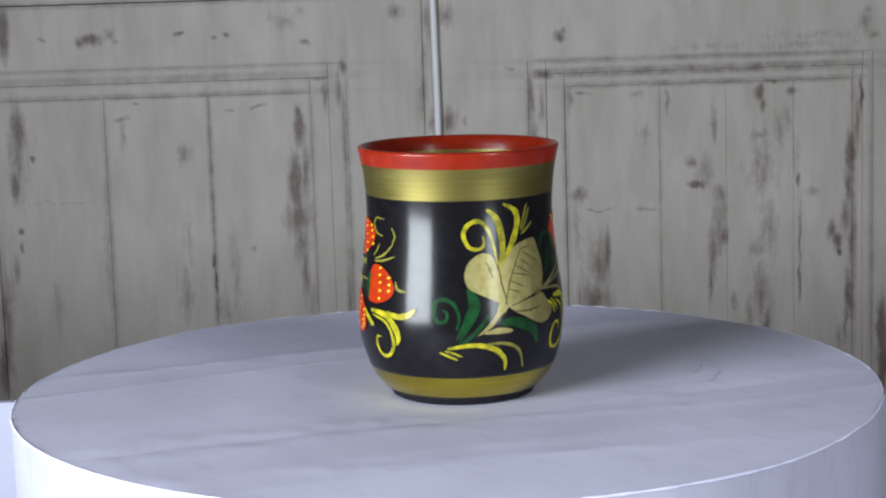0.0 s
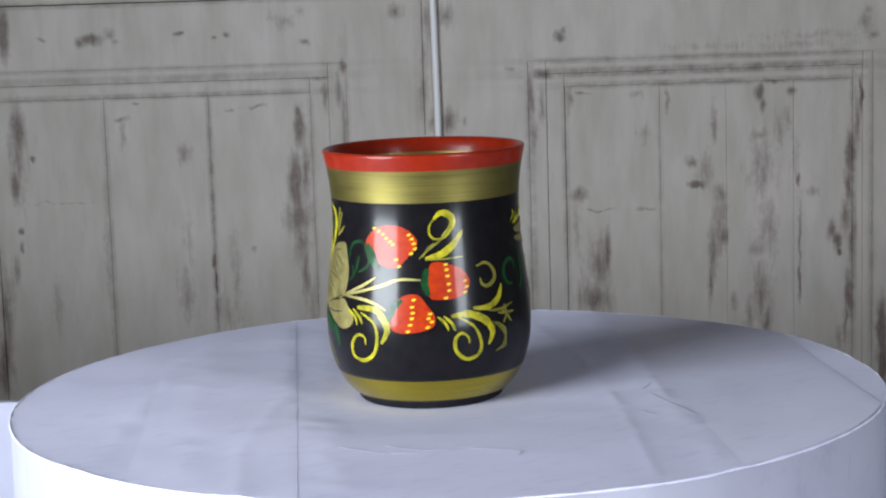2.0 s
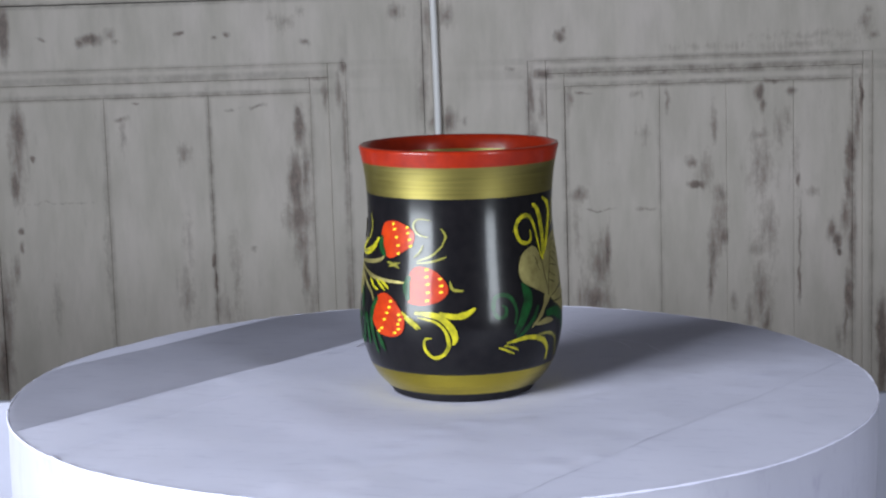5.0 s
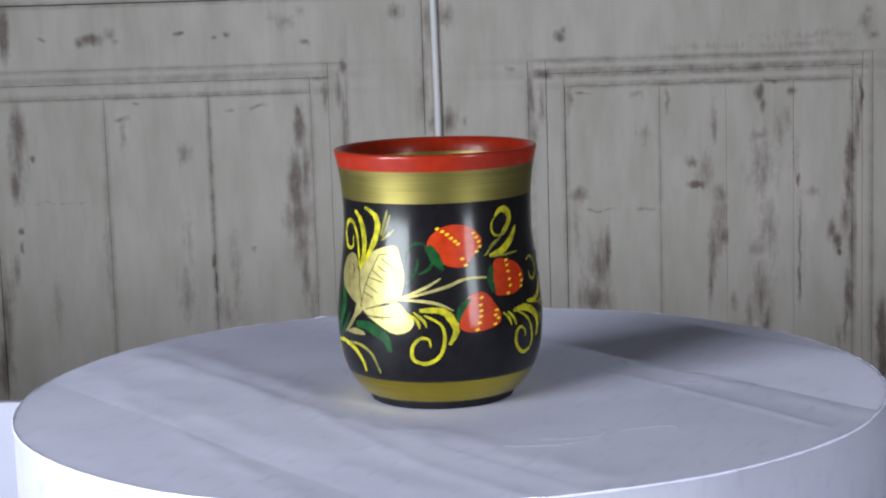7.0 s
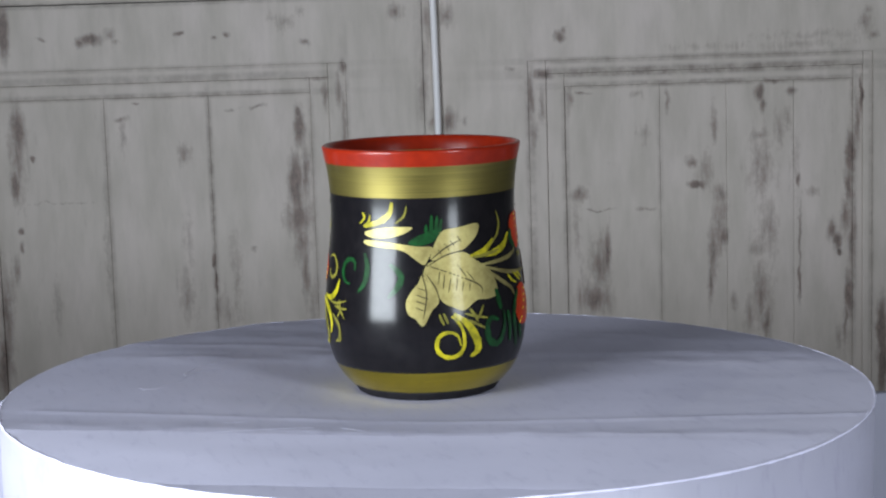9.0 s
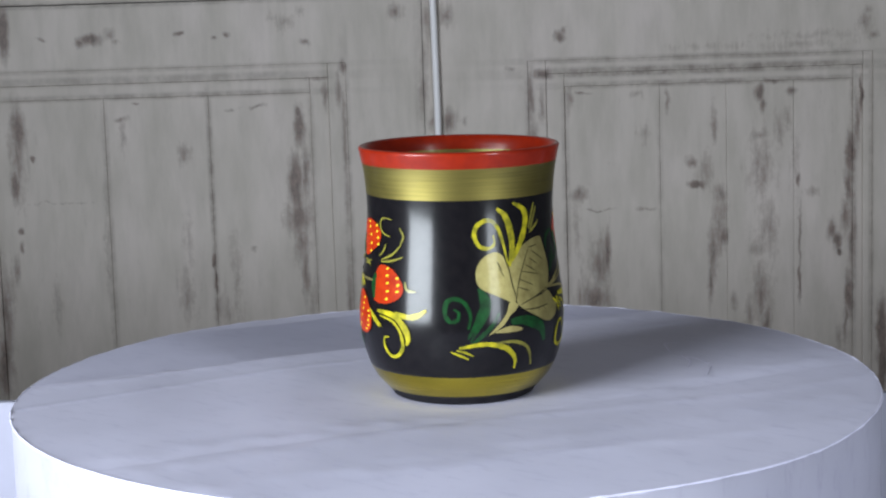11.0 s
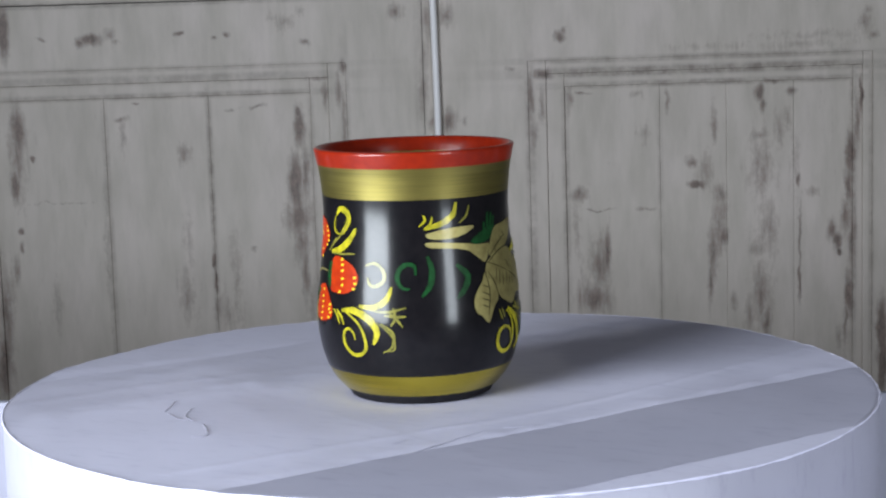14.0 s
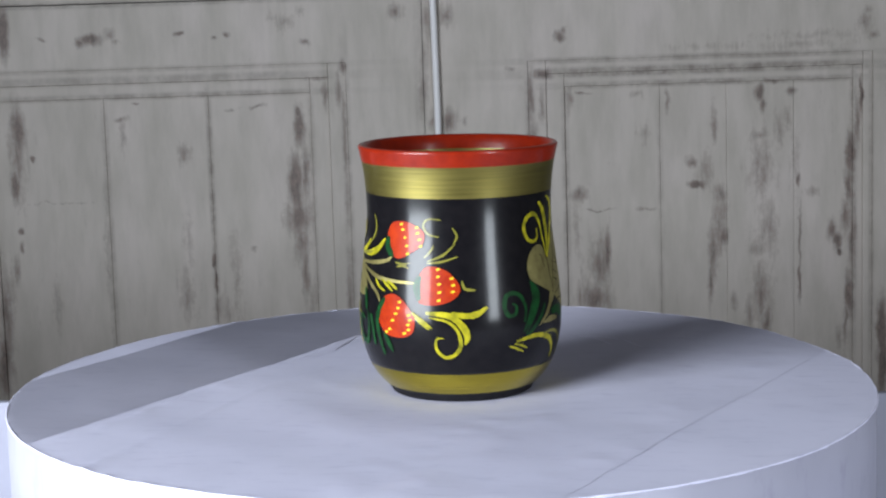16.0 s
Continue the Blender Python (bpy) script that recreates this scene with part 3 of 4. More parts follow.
    for angle, near, far, lift, material in ((121, 0.082, 0.150, 0.00018, STRIP_PAPER), (301, 0.058, 0.113, 0.00015, FAR_PAPER)):
        bm = paper_strip(angle, near, far, lift)
        bm.transform(lay)
        part("paper_strip", bm, material, base, "long strip of white paper stuck on top", True)
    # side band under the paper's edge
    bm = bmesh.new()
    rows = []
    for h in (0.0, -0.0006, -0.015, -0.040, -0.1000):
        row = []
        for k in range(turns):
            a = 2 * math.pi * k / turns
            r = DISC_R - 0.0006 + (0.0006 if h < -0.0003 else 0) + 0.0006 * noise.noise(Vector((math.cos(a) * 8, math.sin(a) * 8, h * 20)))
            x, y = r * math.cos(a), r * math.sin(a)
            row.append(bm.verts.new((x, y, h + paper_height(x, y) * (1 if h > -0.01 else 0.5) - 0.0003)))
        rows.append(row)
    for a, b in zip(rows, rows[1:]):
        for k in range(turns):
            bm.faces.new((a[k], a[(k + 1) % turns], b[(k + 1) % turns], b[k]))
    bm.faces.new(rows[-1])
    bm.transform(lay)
    part("side_band", bm, DIMMED_SIDE_PAPER, base, "smooth white side band, colour dimmed against the lamps", True)
    part("foot_ring", lathe([(0.0, -0.097), (0.11, -0.097), (0.115, -0.099), (0.115, TABLE_Z), (0.0, TABLE_Z)], 96), WHITE_TOP, base)
    return tagged(base, "round turntable covered with creased white paper", "turntable")


TURNTABLE = turntable()

# ---- the cup ----
CUP_BASE = (0.0081, -0.0007, -0.0019)
CUP_UP = Vector((0.0047, -0.0051, 1.0)).normalized()
CUP_WIDE = 1.0075
PROFILE = [(0.0, 0.0262), (0.0022, 0.0280), (0.0089, 0.0335), (0.0179, 0.0370), (0.0290, 0.0383), (0.0402, 0.0377),
           (0.0514, 0.0364), (0.0626, 0.0351), (0.0737, 0.0349), (0.0849, 0.0358), (0.0945, 0.0377)]


def cup_radius(z):
    return CUP_WIDE * spline(PROFILE, min(max(z, 0.0), 0.0945))


def outer(z0, z1, n, grow=0.0):
    return [(cup_radius(z0 + (z1 - z0) * k / n) + grow, z0 + (z1 - z0) * k / n) for k in range(n + 1)]


def cup():
    c = new("painted_cup")

    def wide(*profile):
        return [(CUP_WIDE * r, z) for r, z in profile]

    part("body", lathe(wide((0.0, 0.010), (0.024, 0.010)) + outer(0.0121, 0.0771, 60), 192), BLACK, c, "glossy black lacquered body", True)
    part("foot", lathe(wide((0.0, 0.0), (0.0259, 0.0), (0.0266, 0.0004), (0.0271, 0.0014), (0.0279, 0.0024), (0.0290, 0.0036), (0.026, 0.0036)), 160), FOOT_BLACK, c, "black foot ring", True)
    part("lower_band", lathe(outer(0.0036, 0.0121, 14), 160), OCHRE, c, "dull gold painted lower band", True)
    part("upper_band", lathe(outer(0.0771, 0.0886, 14), 160), GOLD, c, "brushed gold painted upper band", True)
    lip = outer(0.0886, 0.0934, 8) + wide((0.0376, 0.0941), (0.0372, 0.0946), (0.0366, 0.0948), (0.0357, 0.0944), (0.0350, 0.0932),
                                         (0.0345, 0.0912), (0.0341, 0.0892))
    part("rim", lathe(lip, 160), RED, c, "glossy red painted rim", True)
    part("lining", lathe(wide((0.0341, 0.0892), (0.0332, 0.0780), (0.0330, 0.0600), (0.0340, 0.030), (0.0320, 0.014), (0.0, 0.0125)), 128), GOLD, c, "gold painted inside", True)
    return tagged(c, "black lacquered wooden cup painted with strawberries and gold leaves", "cup")


CUP = cup()


# ---- the painting on the cup: angles round the cup in degrees, heights in millimetres ----
def on_cup(x, z, lift):
    """x: millimetres along the girth at 37 mm radius; z: height in millimetres."""
    a, h = x / 37.0, z / 1000
    r = cup_radius(h) + lift
    return (r * math.cos(a), r * math.sin(a), h)


def flat(points):
    return [(radians(a) * 37.0, z + 0.45) for a, z in points]


LAYER = [0.00006]


def next_lift():
    LAYER[0] += 0.000002
    return LAYER[0]


def patch(name, material, points, parent=None, label=""):
    """A filled brush shape."""
    line = curve(flat(points), True, 5)
    cx, cz = sum(p[0] for p in line) / len(line), sum(p[1] for p in line) / len(line)
    lift = next_lift()
    bm = bmesh.new()
    rows = []
    for k in range(1, 7):
        f = k / 6
        rows.append([bm.verts.new(on_cup(cx + (x - cx) * f, cz + (z - cz) * f, lift if k < 6 else lift - 0.000001)) for x, z in line])
    mid = bm.verts.new(on_cup(cx, cz, lift))
    for j in range(len(line)):
        i = (j + 1) % len(line)
        bm.faces.new((mid, rows[0][j], rows[0][i]))
        for p, q in zip(rows, rows[1:]):
            bm.faces.new((p[j], q[j], q[i], p[i]))
    return part(name, bm, material, parent or CUP, label, True)


def stroke(name, material, width, points, parent=None):
    """A brush stroke that swells and tapers, width in millimetres."""
    line = curve(flat(points), False, 7)
    lift = next_lift()
    bm = bmesh.new()
    rows = []
    for k, (x, z) in enumerate(line):
        a, b = line[max(k - 1, 0)], line[min(k + 1, len(line) - 1)]
        tx, tz = b[0] - a[0], b[1] - a[1]
        d = math.hypot(tx, tz) or 1.0
        f = k / (len(line) - 1)
        w = 0.5 * width * (0.22 + 0.78 * math.sin(math.pi * min(1.0, 0.06 + f * 0.92)) ** 0.8) * (1 + 0.25 * noise.noise(Vector((x * 0.7, z * 0.7, 5))))
        rows.append([bm.verts.new(on_cup(x - tz / d * w * g, z + tx / d * w * g, lift if g == 0 else lift - 0.000001)) for g in (-1, 0, 1)])
    for p, q in zip(rows, rows[1:]):
        for j in (0, 1):
            bm.faces.new((p[j], p[j + 1], q[j + 1], q[j]))
    return part(name, bm, material, parent or CUP, "", True)


def berry(outline, seeds):
    fruit = patch("strawberry", BERRY_RED, outline, None, "orange-red painted strawberry")
    for a, z in seeds:
        dots = [(a + math.degrees(0.80 * math.cos(t) / 37.0), z + 0.46 * math.sin(t) + 0.15 * math.cos(t)) for t in (0, 1.05, 2.09, 3.14, 4.19, 5.24)]
        patch("seed", SEED_YELLOW, dots, fruit)


# first bouquet
stroke("green_frond", GREEN, 1.62, [(-83.5, 30.2), (-82.2, 34.9), (-85.1, 39.6), (-90.5, 41.3), (-95.1, 40.1), (-96.1, 36.0), (-93.4, 33.1), (-89.3, 33.7), (-88.7, 36.3), (-91.4, 37.5)])
stroke("green_frond", GREEN, 1.62, [(-66.1, 35.7), (-70.3, 31.1), (-77.5, 26.7), (-82.0, 24.7)])
stroke("green_frond", GREEN, 1.62, [(-75.3, 39.5), (-79.1, 32.5), (-83.7, 26.5)])
patch("green_frond", GREEN, [(-77.7, 44.8), (-72.9, 43.0), (-70.4, 39.6), (-71.9, 35.3), (-77.0, 30.1), (-82.5, 25.3), (-80.0, 30.2), (-77.5, 36.0), (-76.6, 40.7)])
patch("gold_leaf", PALE, [(-58.9, 52.3), (-55.1, 56.1), (-47.1, 59.2), (-39.1, 61.0), (-31.6, 61.2), (-29.1, 57.4), (-26.5, 51.4), (-27.3, 45.9), (-30.4, 41.7), (-39.9, 40.1), (-47.4, 37.5), (-52.4, 37.8), (-56.7, 40.5), (-58.5, 46.2)])
patch("gold_leaf", PALE, [(-78.7, 48.6), (-77.9, 52.3), (-74.5, 55.5), (-68.0, 57.5), (-62.9, 56.6), (-60.1, 53.2), (-58.5, 47.4), (-57.4, 42.8), (-56.0, 38.4), (-62.8, 40.4), (-70.1, 42.7), (-76.5, 45.0)])
patch("gold_leaf", PALE, [(-54.5, 38.4), (-47.4, 38.8), (-36.7, 40.0), (-29.7, 41.1), (-25.1, 38.2), (-20.8, 34.8), (-22.9, 31.6), (-29.0, 29.9), (-34.7, 30.4), (-42.7, 33.1), (-50.2, 35.8)])
patch("stem", PALE, [(-59.6, 39.0), (-54.2, 38.1), (-56.0, 36.0), (-59.7, 34.3), (-63.9, 30.9), (-72.3, 27.6), (-66.1, 31.8), (-61.6, 35.5)])
patch("gold_leaf", PALE, [(-68.8, 28.4), (-64.8, 29.7), (-60.2, 30.4), (-54.8, 29.9), (-52.0, 28.6), (-58.5, 28.1)])
stroke("green_leaf", GREEN, 3.98, [(-59.2, 31.9), (-51.2, 32.0), (-42.5, 30.1), (-37.3, 27.5), (-35.2, 22.9)])
stroke("scroll", YELLOW, 1.87, [(-88.7, 23.2), (-74.4, 24.4), (-62.8, 22.5), (-56.6, 18.3), (-56.0, 14.0)])
stroke("scroll", OLIVE, 1.24, [(-68.3, 24.5), (-57.0, 24.4), (-48.1, 21.4), (-43.9, 14.4)])
stroke("scroll", YELLOW, 0.87, [(-93.3, 21.8), (-88.1, 20.4), (-83.4, 18.9)])
stroke("scroll", YELLOW, 0.87, [(-90.2, 22.4), (-85.3, 21.5), (-80.8, 20.1)])
stroke("scroll", YELLOW, 1.62, [(-59.1, 53.2), (-61.1, 60.1), (-64.1, 65.9), (-69.2, 69.1), (-75.9, 68.0), (-78.8, 64.4), (-75.9, 60.0), (-70.3, 59.0), (-66.8, 60.6), (-67.3, 63.8)])
stroke("scroll", YELLOW, 2.61, [(-58.2, 52.0), (-55.3, 59.0), (-56.5, 66.0), (-59.8, 70.7), (-64.8, 73.2)])
stroke("scroll", YELLOW, 2.61, [(-56.3, 53.8), (-48.6, 60.7), (-44.5, 67.7), (-46.2, 72.1), (-54.1, 74.9)])
stroke("scroll", OLIVE, 1.0, [(-42.3, 64.7), (-39.0, 70.5), (-37.0, 74.2)])
stroke("scroll", OLIVE, 1.0, [(-40.8, 64.5), (-37.8, 68.4), (-35.1, 72.7)])
stroke("scroll", OLIVE, 1.0, [(-41.6, 63.3), (-37.0, 65.2), (-32.6, 67.4)])
stroke("vein", DARK_LINE, 0.57, [(-58.7, 52.6), (-57.4, 46.3), (-54.9, 39.8)])
stroke("vein", DARK_LINE, 0.50, [(-43.3, 58.0), (-48.7, 51.8), (-53.1, 45.3), (-55.7, 38.3)])
stroke("vein", DARK_LINE, 0.57, [(-52.4, 37.8), (-40.3, 40.1), (-27.7, 43.1)])
stroke("vein", DARK_LINE, 0.57, [(-50.2, 35.8), (-42.2, 35.5), (-30.6, 36.2)])
stroke("vein", DARK_LINE, 0.43, [(-43.3, 58.0), (-36.3, 58.5)])
stroke("vein", DARK_LINE, 0.43, [(-41.6, 56.9), (-31.5, 52.7)])
stroke("vein", DARK_LINE, 0.43, [(-43.5, 54.1), (-37.6, 51.6)])
stroke("vein", DARK_LINE, 0.43, [(-47.8, 52.3), (-37.8, 48.6)])
stroke("vein", DARK_LINE, 0.43, [(-50.5, 49.7), (-37.0, 47.8)])
stroke("vein", DARK_LINE, 0.43, [(-52.2, 47.0), (-42.3, 44.1)])
stroke("vein", DARK_LINE, 0.43, [(-54.0, 44.3), (-45.7, 42.3)])
stroke("vein", DARK_LINE, 0.43, [(-40.4, 35.9), (-38.8, 34.4)])
stroke("vein", DARK_LINE, 0.43, [(-36.0, 36.2), (-34.3, 34.8)])
stroke("vein", DARK_LINE, 0.43, [(-66.0, 54.2), (-63.0, 50.8)])
stroke("vein", DARK_LINE, 0.43, [(-65.0, 51.9), (-62.0, 48.3)])
stroke("stem", PALE, 1.12, [(-30.9, 42.2), (-16.6, 44.4), (-2.1, 47.0), (9.4, 49.4), (24.9, 49.0)])
stroke("stem", PALE, 1.12, [(-30.9, 42.2), (-20.2, 45.0), (-12.9, 47.2), (-5.5, 50.0)])
stroke("stem", PALE, 1.12, [(-30.9, 42.4), (-14.9, 41.8), (-6.1, 40.5), (0.9, 38.2)])
stroke("green_frond", GREEN, 1.12, [(-13.4, 59.4), (-15.2, 62.3), (-21.9, 62.0), (-25.8, 59.4), (-26.2, 55.9)])
stroke("green_frond", GREEN, 1.12, [(-7.8, 58.7), (-11.8, 53.6), (-18.3, 51.3)])
stroke("green_frond", GREEN, 1.12, [(-23.0, 53.6), (-22.0, 50.2), (-25.8, 47.8)])
stroke("green_frond", GREEN, 1.12, [(-18.2, 57.1), (-19.8, 52.5), (-23.0, 49.0)])
berry([(-13.1, 62.3), (-6.9, 67.2), (3.0, 68.9), (13.0, 67.5), (19.5, 63.3), (17.5, 59.9), (11.7, 55.9), (6.8, 53.5), (-2.4, 54.5), (-9.2, 57.8)], [(-6.8, 67.6), (-3.8, 66.6), (-1.1, 65.5), (1.1, 64.1), (3.4, 62.9), (5.2, 61.9), (14.8, 65.4), (16.4, 63.9), (17.6, 62.2), (18.2, 60.4), (16.0, 58.7), (7.2, 56.5), (8.9, 54.1)])
berry([(26.7, 54.6), (31.8, 55.4), (38.2, 54.3), (44.6, 52.3), (48.9, 48.0), (45.7, 44.1), (39.1, 42.1), (30.1, 42.0), (25.7, 43.0), (24.1, 48.8)], [(35.4, 54.4), (35.8, 52.5), (36.1, 50.3), (36.6, 47.4), (36.6, 45.1), (34.6, 42.5), (46.1, 48.2), (46.8, 46.0), (45.7, 44.1)])
berry([(3.8, 32.4), (4.9, 37.2), (7.8, 41.9), (13.4, 44.0), (19.7, 43.7), (24.9, 39.5), (28.2, 35.9), (27.1, 32.4), (20.9, 30.8), (12.0, 30.0), (6.5, 30.7)], [(17.0, 42.2), (16.0, 39.6), (16.3, 37.5), (15.8, 35.5), (14.8, 33.2), (13.5, 30.8), (25.6, 37.1), (24.7, 35.4), (26.4, 34.2), (24.1, 32.2)])
stroke("sepal", GREEN, 3.73, [(-12.4, 61.7), (-8.8, 57.6), (-3.9, 52.8)])
stroke("sepal", GREEN, 2.99, [(24.8, 53.2), (23.2, 48.2), (25.2, 43.6)])
stroke("sepal", GREEN, 2.49, [(2.5, 34.2), (5.3, 38.9), (10.6, 42.2)])
stroke("scroll", YELLOW, 2.74, [(-17.6, 38.6), (-6.1, 38.4), (-1.0, 35.6), (1.8, 31.0), (-2.0, 26.0)])
stroke("scroll", YELLOW, 2.74, [(37.1, 35.8), (46.4, 36.2), (56.1, 33.5), (61.1, 28.9), (58.7, 24.2)])
stroke("scroll", YELLOW, 1.37, [(-15.1, 36.9), (-6.2, 33.3), (-4.5, 27.4), (-7.6, 21.7), (-15.1, 19.1), (-21.8, 20.7), (-22.1, 25.0), (-17.8, 28.4), (-13.0, 28.1), (-12.1, 25.1)])
stroke("scroll", YELLOW, 1.37, [(40.7, 35.4), (49.8, 31.3), (53.8, 24.9), (51.9, 20.8), (45.0, 19.7), (39.3, 22.9), (38.8, 27.2), (42.1, 29.4), (45.8, 28.0), (46.8, 25.4)])
stroke("scroll", YELLOW, 1.12, [(-24.9, 37.6), (-19.4, 35.1), (-17.6, 32.0)])
stroke("scroll", YELLOW, 1.12, [(-21.0, 38.0), (-15.8, 35.1), (-13.9, 32.6)])
stroke("scroll", YELLOW, 1.12, [(29.6, 35.9), (33.4, 33.6), (35.3, 30.7)])
stroke("scroll", YELLOW, 1.12, [(32.8, 36.0), (36.9, 33.5), (38.9, 30.5)])
stroke("scroll", OLIVE, 0.75, [(61.4, 32.4), (69.6, 27.6), (70.7, 22.6), (64.7, 21.7)])
stroke("scroll", YELLOW, 2.6, [(34.1, 63.8), (39.2, 67.3), (40.6, 70.2), (37.8, 72.4), (33.3, 72.9), (29.2, 70.6)])
stroke("scroll", OLIVE, 0.85, [(20.6, 56.8), (25.9, 59.9), (31.0, 62.2), (36.0, 65.0), (39.2, 67.8)])
stroke("scroll", YELLOW, 0.85, [(34.6, 63.8), (29.7, 63.7), (26.9, 65.4), (26.9, 68.3), (29.2, 70.5)])
stroke("scroll", YELLOW, 2.7, [(24.1, 56.7), (32.8, 58.0), (41.0, 61.7), (46.4, 66.2)])
stroke("scroll", OLIVE, 0.75, [(24.4, 56.4), (34.5, 56.4), (46.0, 56.9)])
stroke("scroll", OLIVE, 0.75, [(22.3, 57.3), (26.0, 60.5), (29.6, 62.2)])
stroke("scroll", OLIVE, 1.5, [(53.8, 52.9), (60.0, 53.8), (64.9, 51.1), (65.2, 47.6), (60.1, 45.5), (56.4, 46.4), (55.4, 48.6)])
stroke("scroll", YELLOW, 2.24, [(49.8, 38.1), (59.6, 37.9), (66.6, 40.7), (69.9, 45.4)])
stroke("scroll", OLIVE, 1.0, [(58.5, 36.7), (67.4, 36.3), (77.7, 37.9)])
stroke("scroll", OLIVE, 1.0, [(65.5, 35.1), (72.1, 34.6), (78.1, 34.8)])
stroke("scroll", OLIVE, 1.0, [(66.5, 36.9), (72.0, 34.0), (75.9, 30.8)])
stroke("scroll", OLIVE, 1.0, [(70.7, 37.9), (71.7, 34.0), (69.1, 31.2)])
stroke("scroll", OLIVE, 1.0, [(63.4, 32.1), (70.3, 28.6), (69.7, 23.7), (64.1, 21.1)])
stroke("green_frond", GREEN, 1.74, [(83.6, 49.6), (82.9, 52.8), (78.2, 53.4), (73.9, 51.1), (73.3, 47.6), (76.1, 45.0), (80.1, 44.6)])
stroke("green_leaf", GREEN, 2.2, [(90.5, 56.2), (92.8, 51.3), (91.7, 45.9), (86.8, 41.6)])
stroke("green_leaf", GREEN, 2.6, [(107.4, 52.6), (113.9, 48.4), (112.1, 44.1), (106.6, 40.2)])
# second bouquet
stroke("scroll", YELLOW, 0.87, [(88.7, 71.2), (90.0, 69.2), (86.2, 66.9)])
stroke("scroll", YELLOW, 0.87, [(94.2, 70.5), (93.5, 68.4), (91.2, 66.9)])
stroke("scroll", YELLOW, 2.24, [(89.2, 66.1), (99.9, 67.8), (107.1, 70.9), (109.0, 75.3)])
stroke("scroll", OLIVE, 0.75, [(117.9, 73.9), (116.0, 70.1), (110.6, 67.4)])
patch("gold_leaf", PALE, [(90.5, 64.1), (101.0, 65.6), (112.2, 66.2), (121.1, 65.9), (115.2, 63.5), (105.5, 62.1), (93.2, 62.3)])
patch("stem", PALE, [(91.1, 61.1), (110.0, 60.2), (124.2, 59.0), (132.3, 58.7), (131.0, 55.7), (126.9, 52.2), (120.2, 56.2), (107.8, 58.4), (92.2, 59.2)])
patch("green_leaf", GREEN, [(118.3, 60.3), (123.4, 62.6), (128.0, 63.8), (133.0, 65.0), (138.0, 65.2), (138.2, 64.0), (135.0, 61.3), (128.7, 59.6), (122.2, 59.1)])
stroke("green_leaf", GREEN, 1.3, [(129.6, 62.6), (129.2, 64.6), (129.2, 66.9)])
stroke("green_leaf", GREEN, 1.5, [(132.6, 63.0), (132.3, 66.4), (132.7, 70.4)])
stroke("green_leaf", GREEN, 1.4, [(135.2, 63.0), (135.2, 66.4), (136.0, 70.0)])
stroke("green_leaf", GREEN, 1.3, [(137.2, 63.0), (137.6, 66.0), (138.6, 68.9)])
patch("gold_leaf", PALE, [(131.3, 54.0), (133.9, 59.8), (139.0, 64.4), (147.9, 65.3), (161.1, 66.3), (162.0, 63.5), (157.7, 60.1), (150.1, 56.9), (141.2, 55.3)])
patch("gold_leaf", PALE, [(128.8, 52.2), (134.5, 53.9), (150.1, 56.3), (158.8, 52.9), (167.9, 48.8), (171.6, 44.3), (171.9, 39.5), (165.1, 38.2), (156.9, 38.2), (149.4, 35.0), (142.7, 36.5), (137.3, 38.5), (133.0, 42.7), (129.5, 46.3), (126.8, 48.7)])
patch("gold_leaf", PALE, [(125.9, 48.5), (129.5, 46.1), (133.4, 42.7), (135.0, 38.5), (130.9, 35.4), (126.2, 30.0), (121.7, 32.7), (118.0, 34.4), (116.8, 38.6), (120.1, 42.8), (123.9, 45.8)])
stroke("vein", DARK_LINE, 0.57, [(128.8, 52.2), (144.5, 48.3), (159.5, 43.7), (161.1, 40.5)])
stroke("vein", DARK_LINE, 0.57, [(128.8, 51.6), (139.3, 55.3), (150.1, 56.9)])
stroke("vein", DARK_LINE, 0.57, [(131.3, 54.0), (139.5, 57.9), (150.0, 60.9)])
stroke("vein", DARK_LINE, 0.57, [(126.2, 48.7), (128.4, 41.6), (126.3, 32.7)])
stroke("vein", DARK_LINE, 0.57, [(128.7, 48.7), (133.5, 43.7), (135.6, 39.1)])
stroke("vein", DARK_LINE, 0.43, [(135.7, 57.8), (137.8, 55.4)])
stroke("vein", DARK_LINE, 0.43, [(139.7, 59.7), (142.4, 57.2)])
stroke("vein", DARK_LINE, 0.43, [(143.2, 60.7), (145.8, 58.6)])
stroke("vein", DARK_LINE, 0.43, [(147.7, 62.4), (149.9, 59.9)])
stroke("vein", DARK_LINE, 0.43, [(123.5, 44.0), (128.5, 42.8)])
stroke("vein", DARK_LINE, 0.43, [(122.4, 41.6), (129.3, 39.8)])
stroke("vein", DARK_LINE, 0.43, [(122.3, 39.3), (128.3, 37.8)])
stroke("vein", DARK_LINE, 0.43, [(122.2, 36.9), (127.3, 35.4)])
stroke("vein", DARK_LINE, 0.43, [(136.2, 49.7), (135.0, 45.0)])
stroke("vein", DARK_LINE, 0.43, [(138.9, 48.5), (137.6, 43.2)])
stroke("vein", DARK_LINE, 0.43, [(142.5, 47.2), (140.6, 41.9)])
stroke("vein", DARK_LINE, 0.43, [(146.3, 47.0), (145.1, 42.4)])
stroke("vein", DARK_LINE, 0.43, [(149.9, 45.7), (148.6, 42.2)])
stroke("vein", DARK_LINE, 0.43, [(153.7, 44.9), (153.0, 42.0)])
stroke("vein", DARK_LINE, 0.43, [(156.7, 45.3), (152.2, 49.1)])
stroke("vein", DARK_LINE, 0.43, [(152.0, 47.0), (146.7, 51.8)])
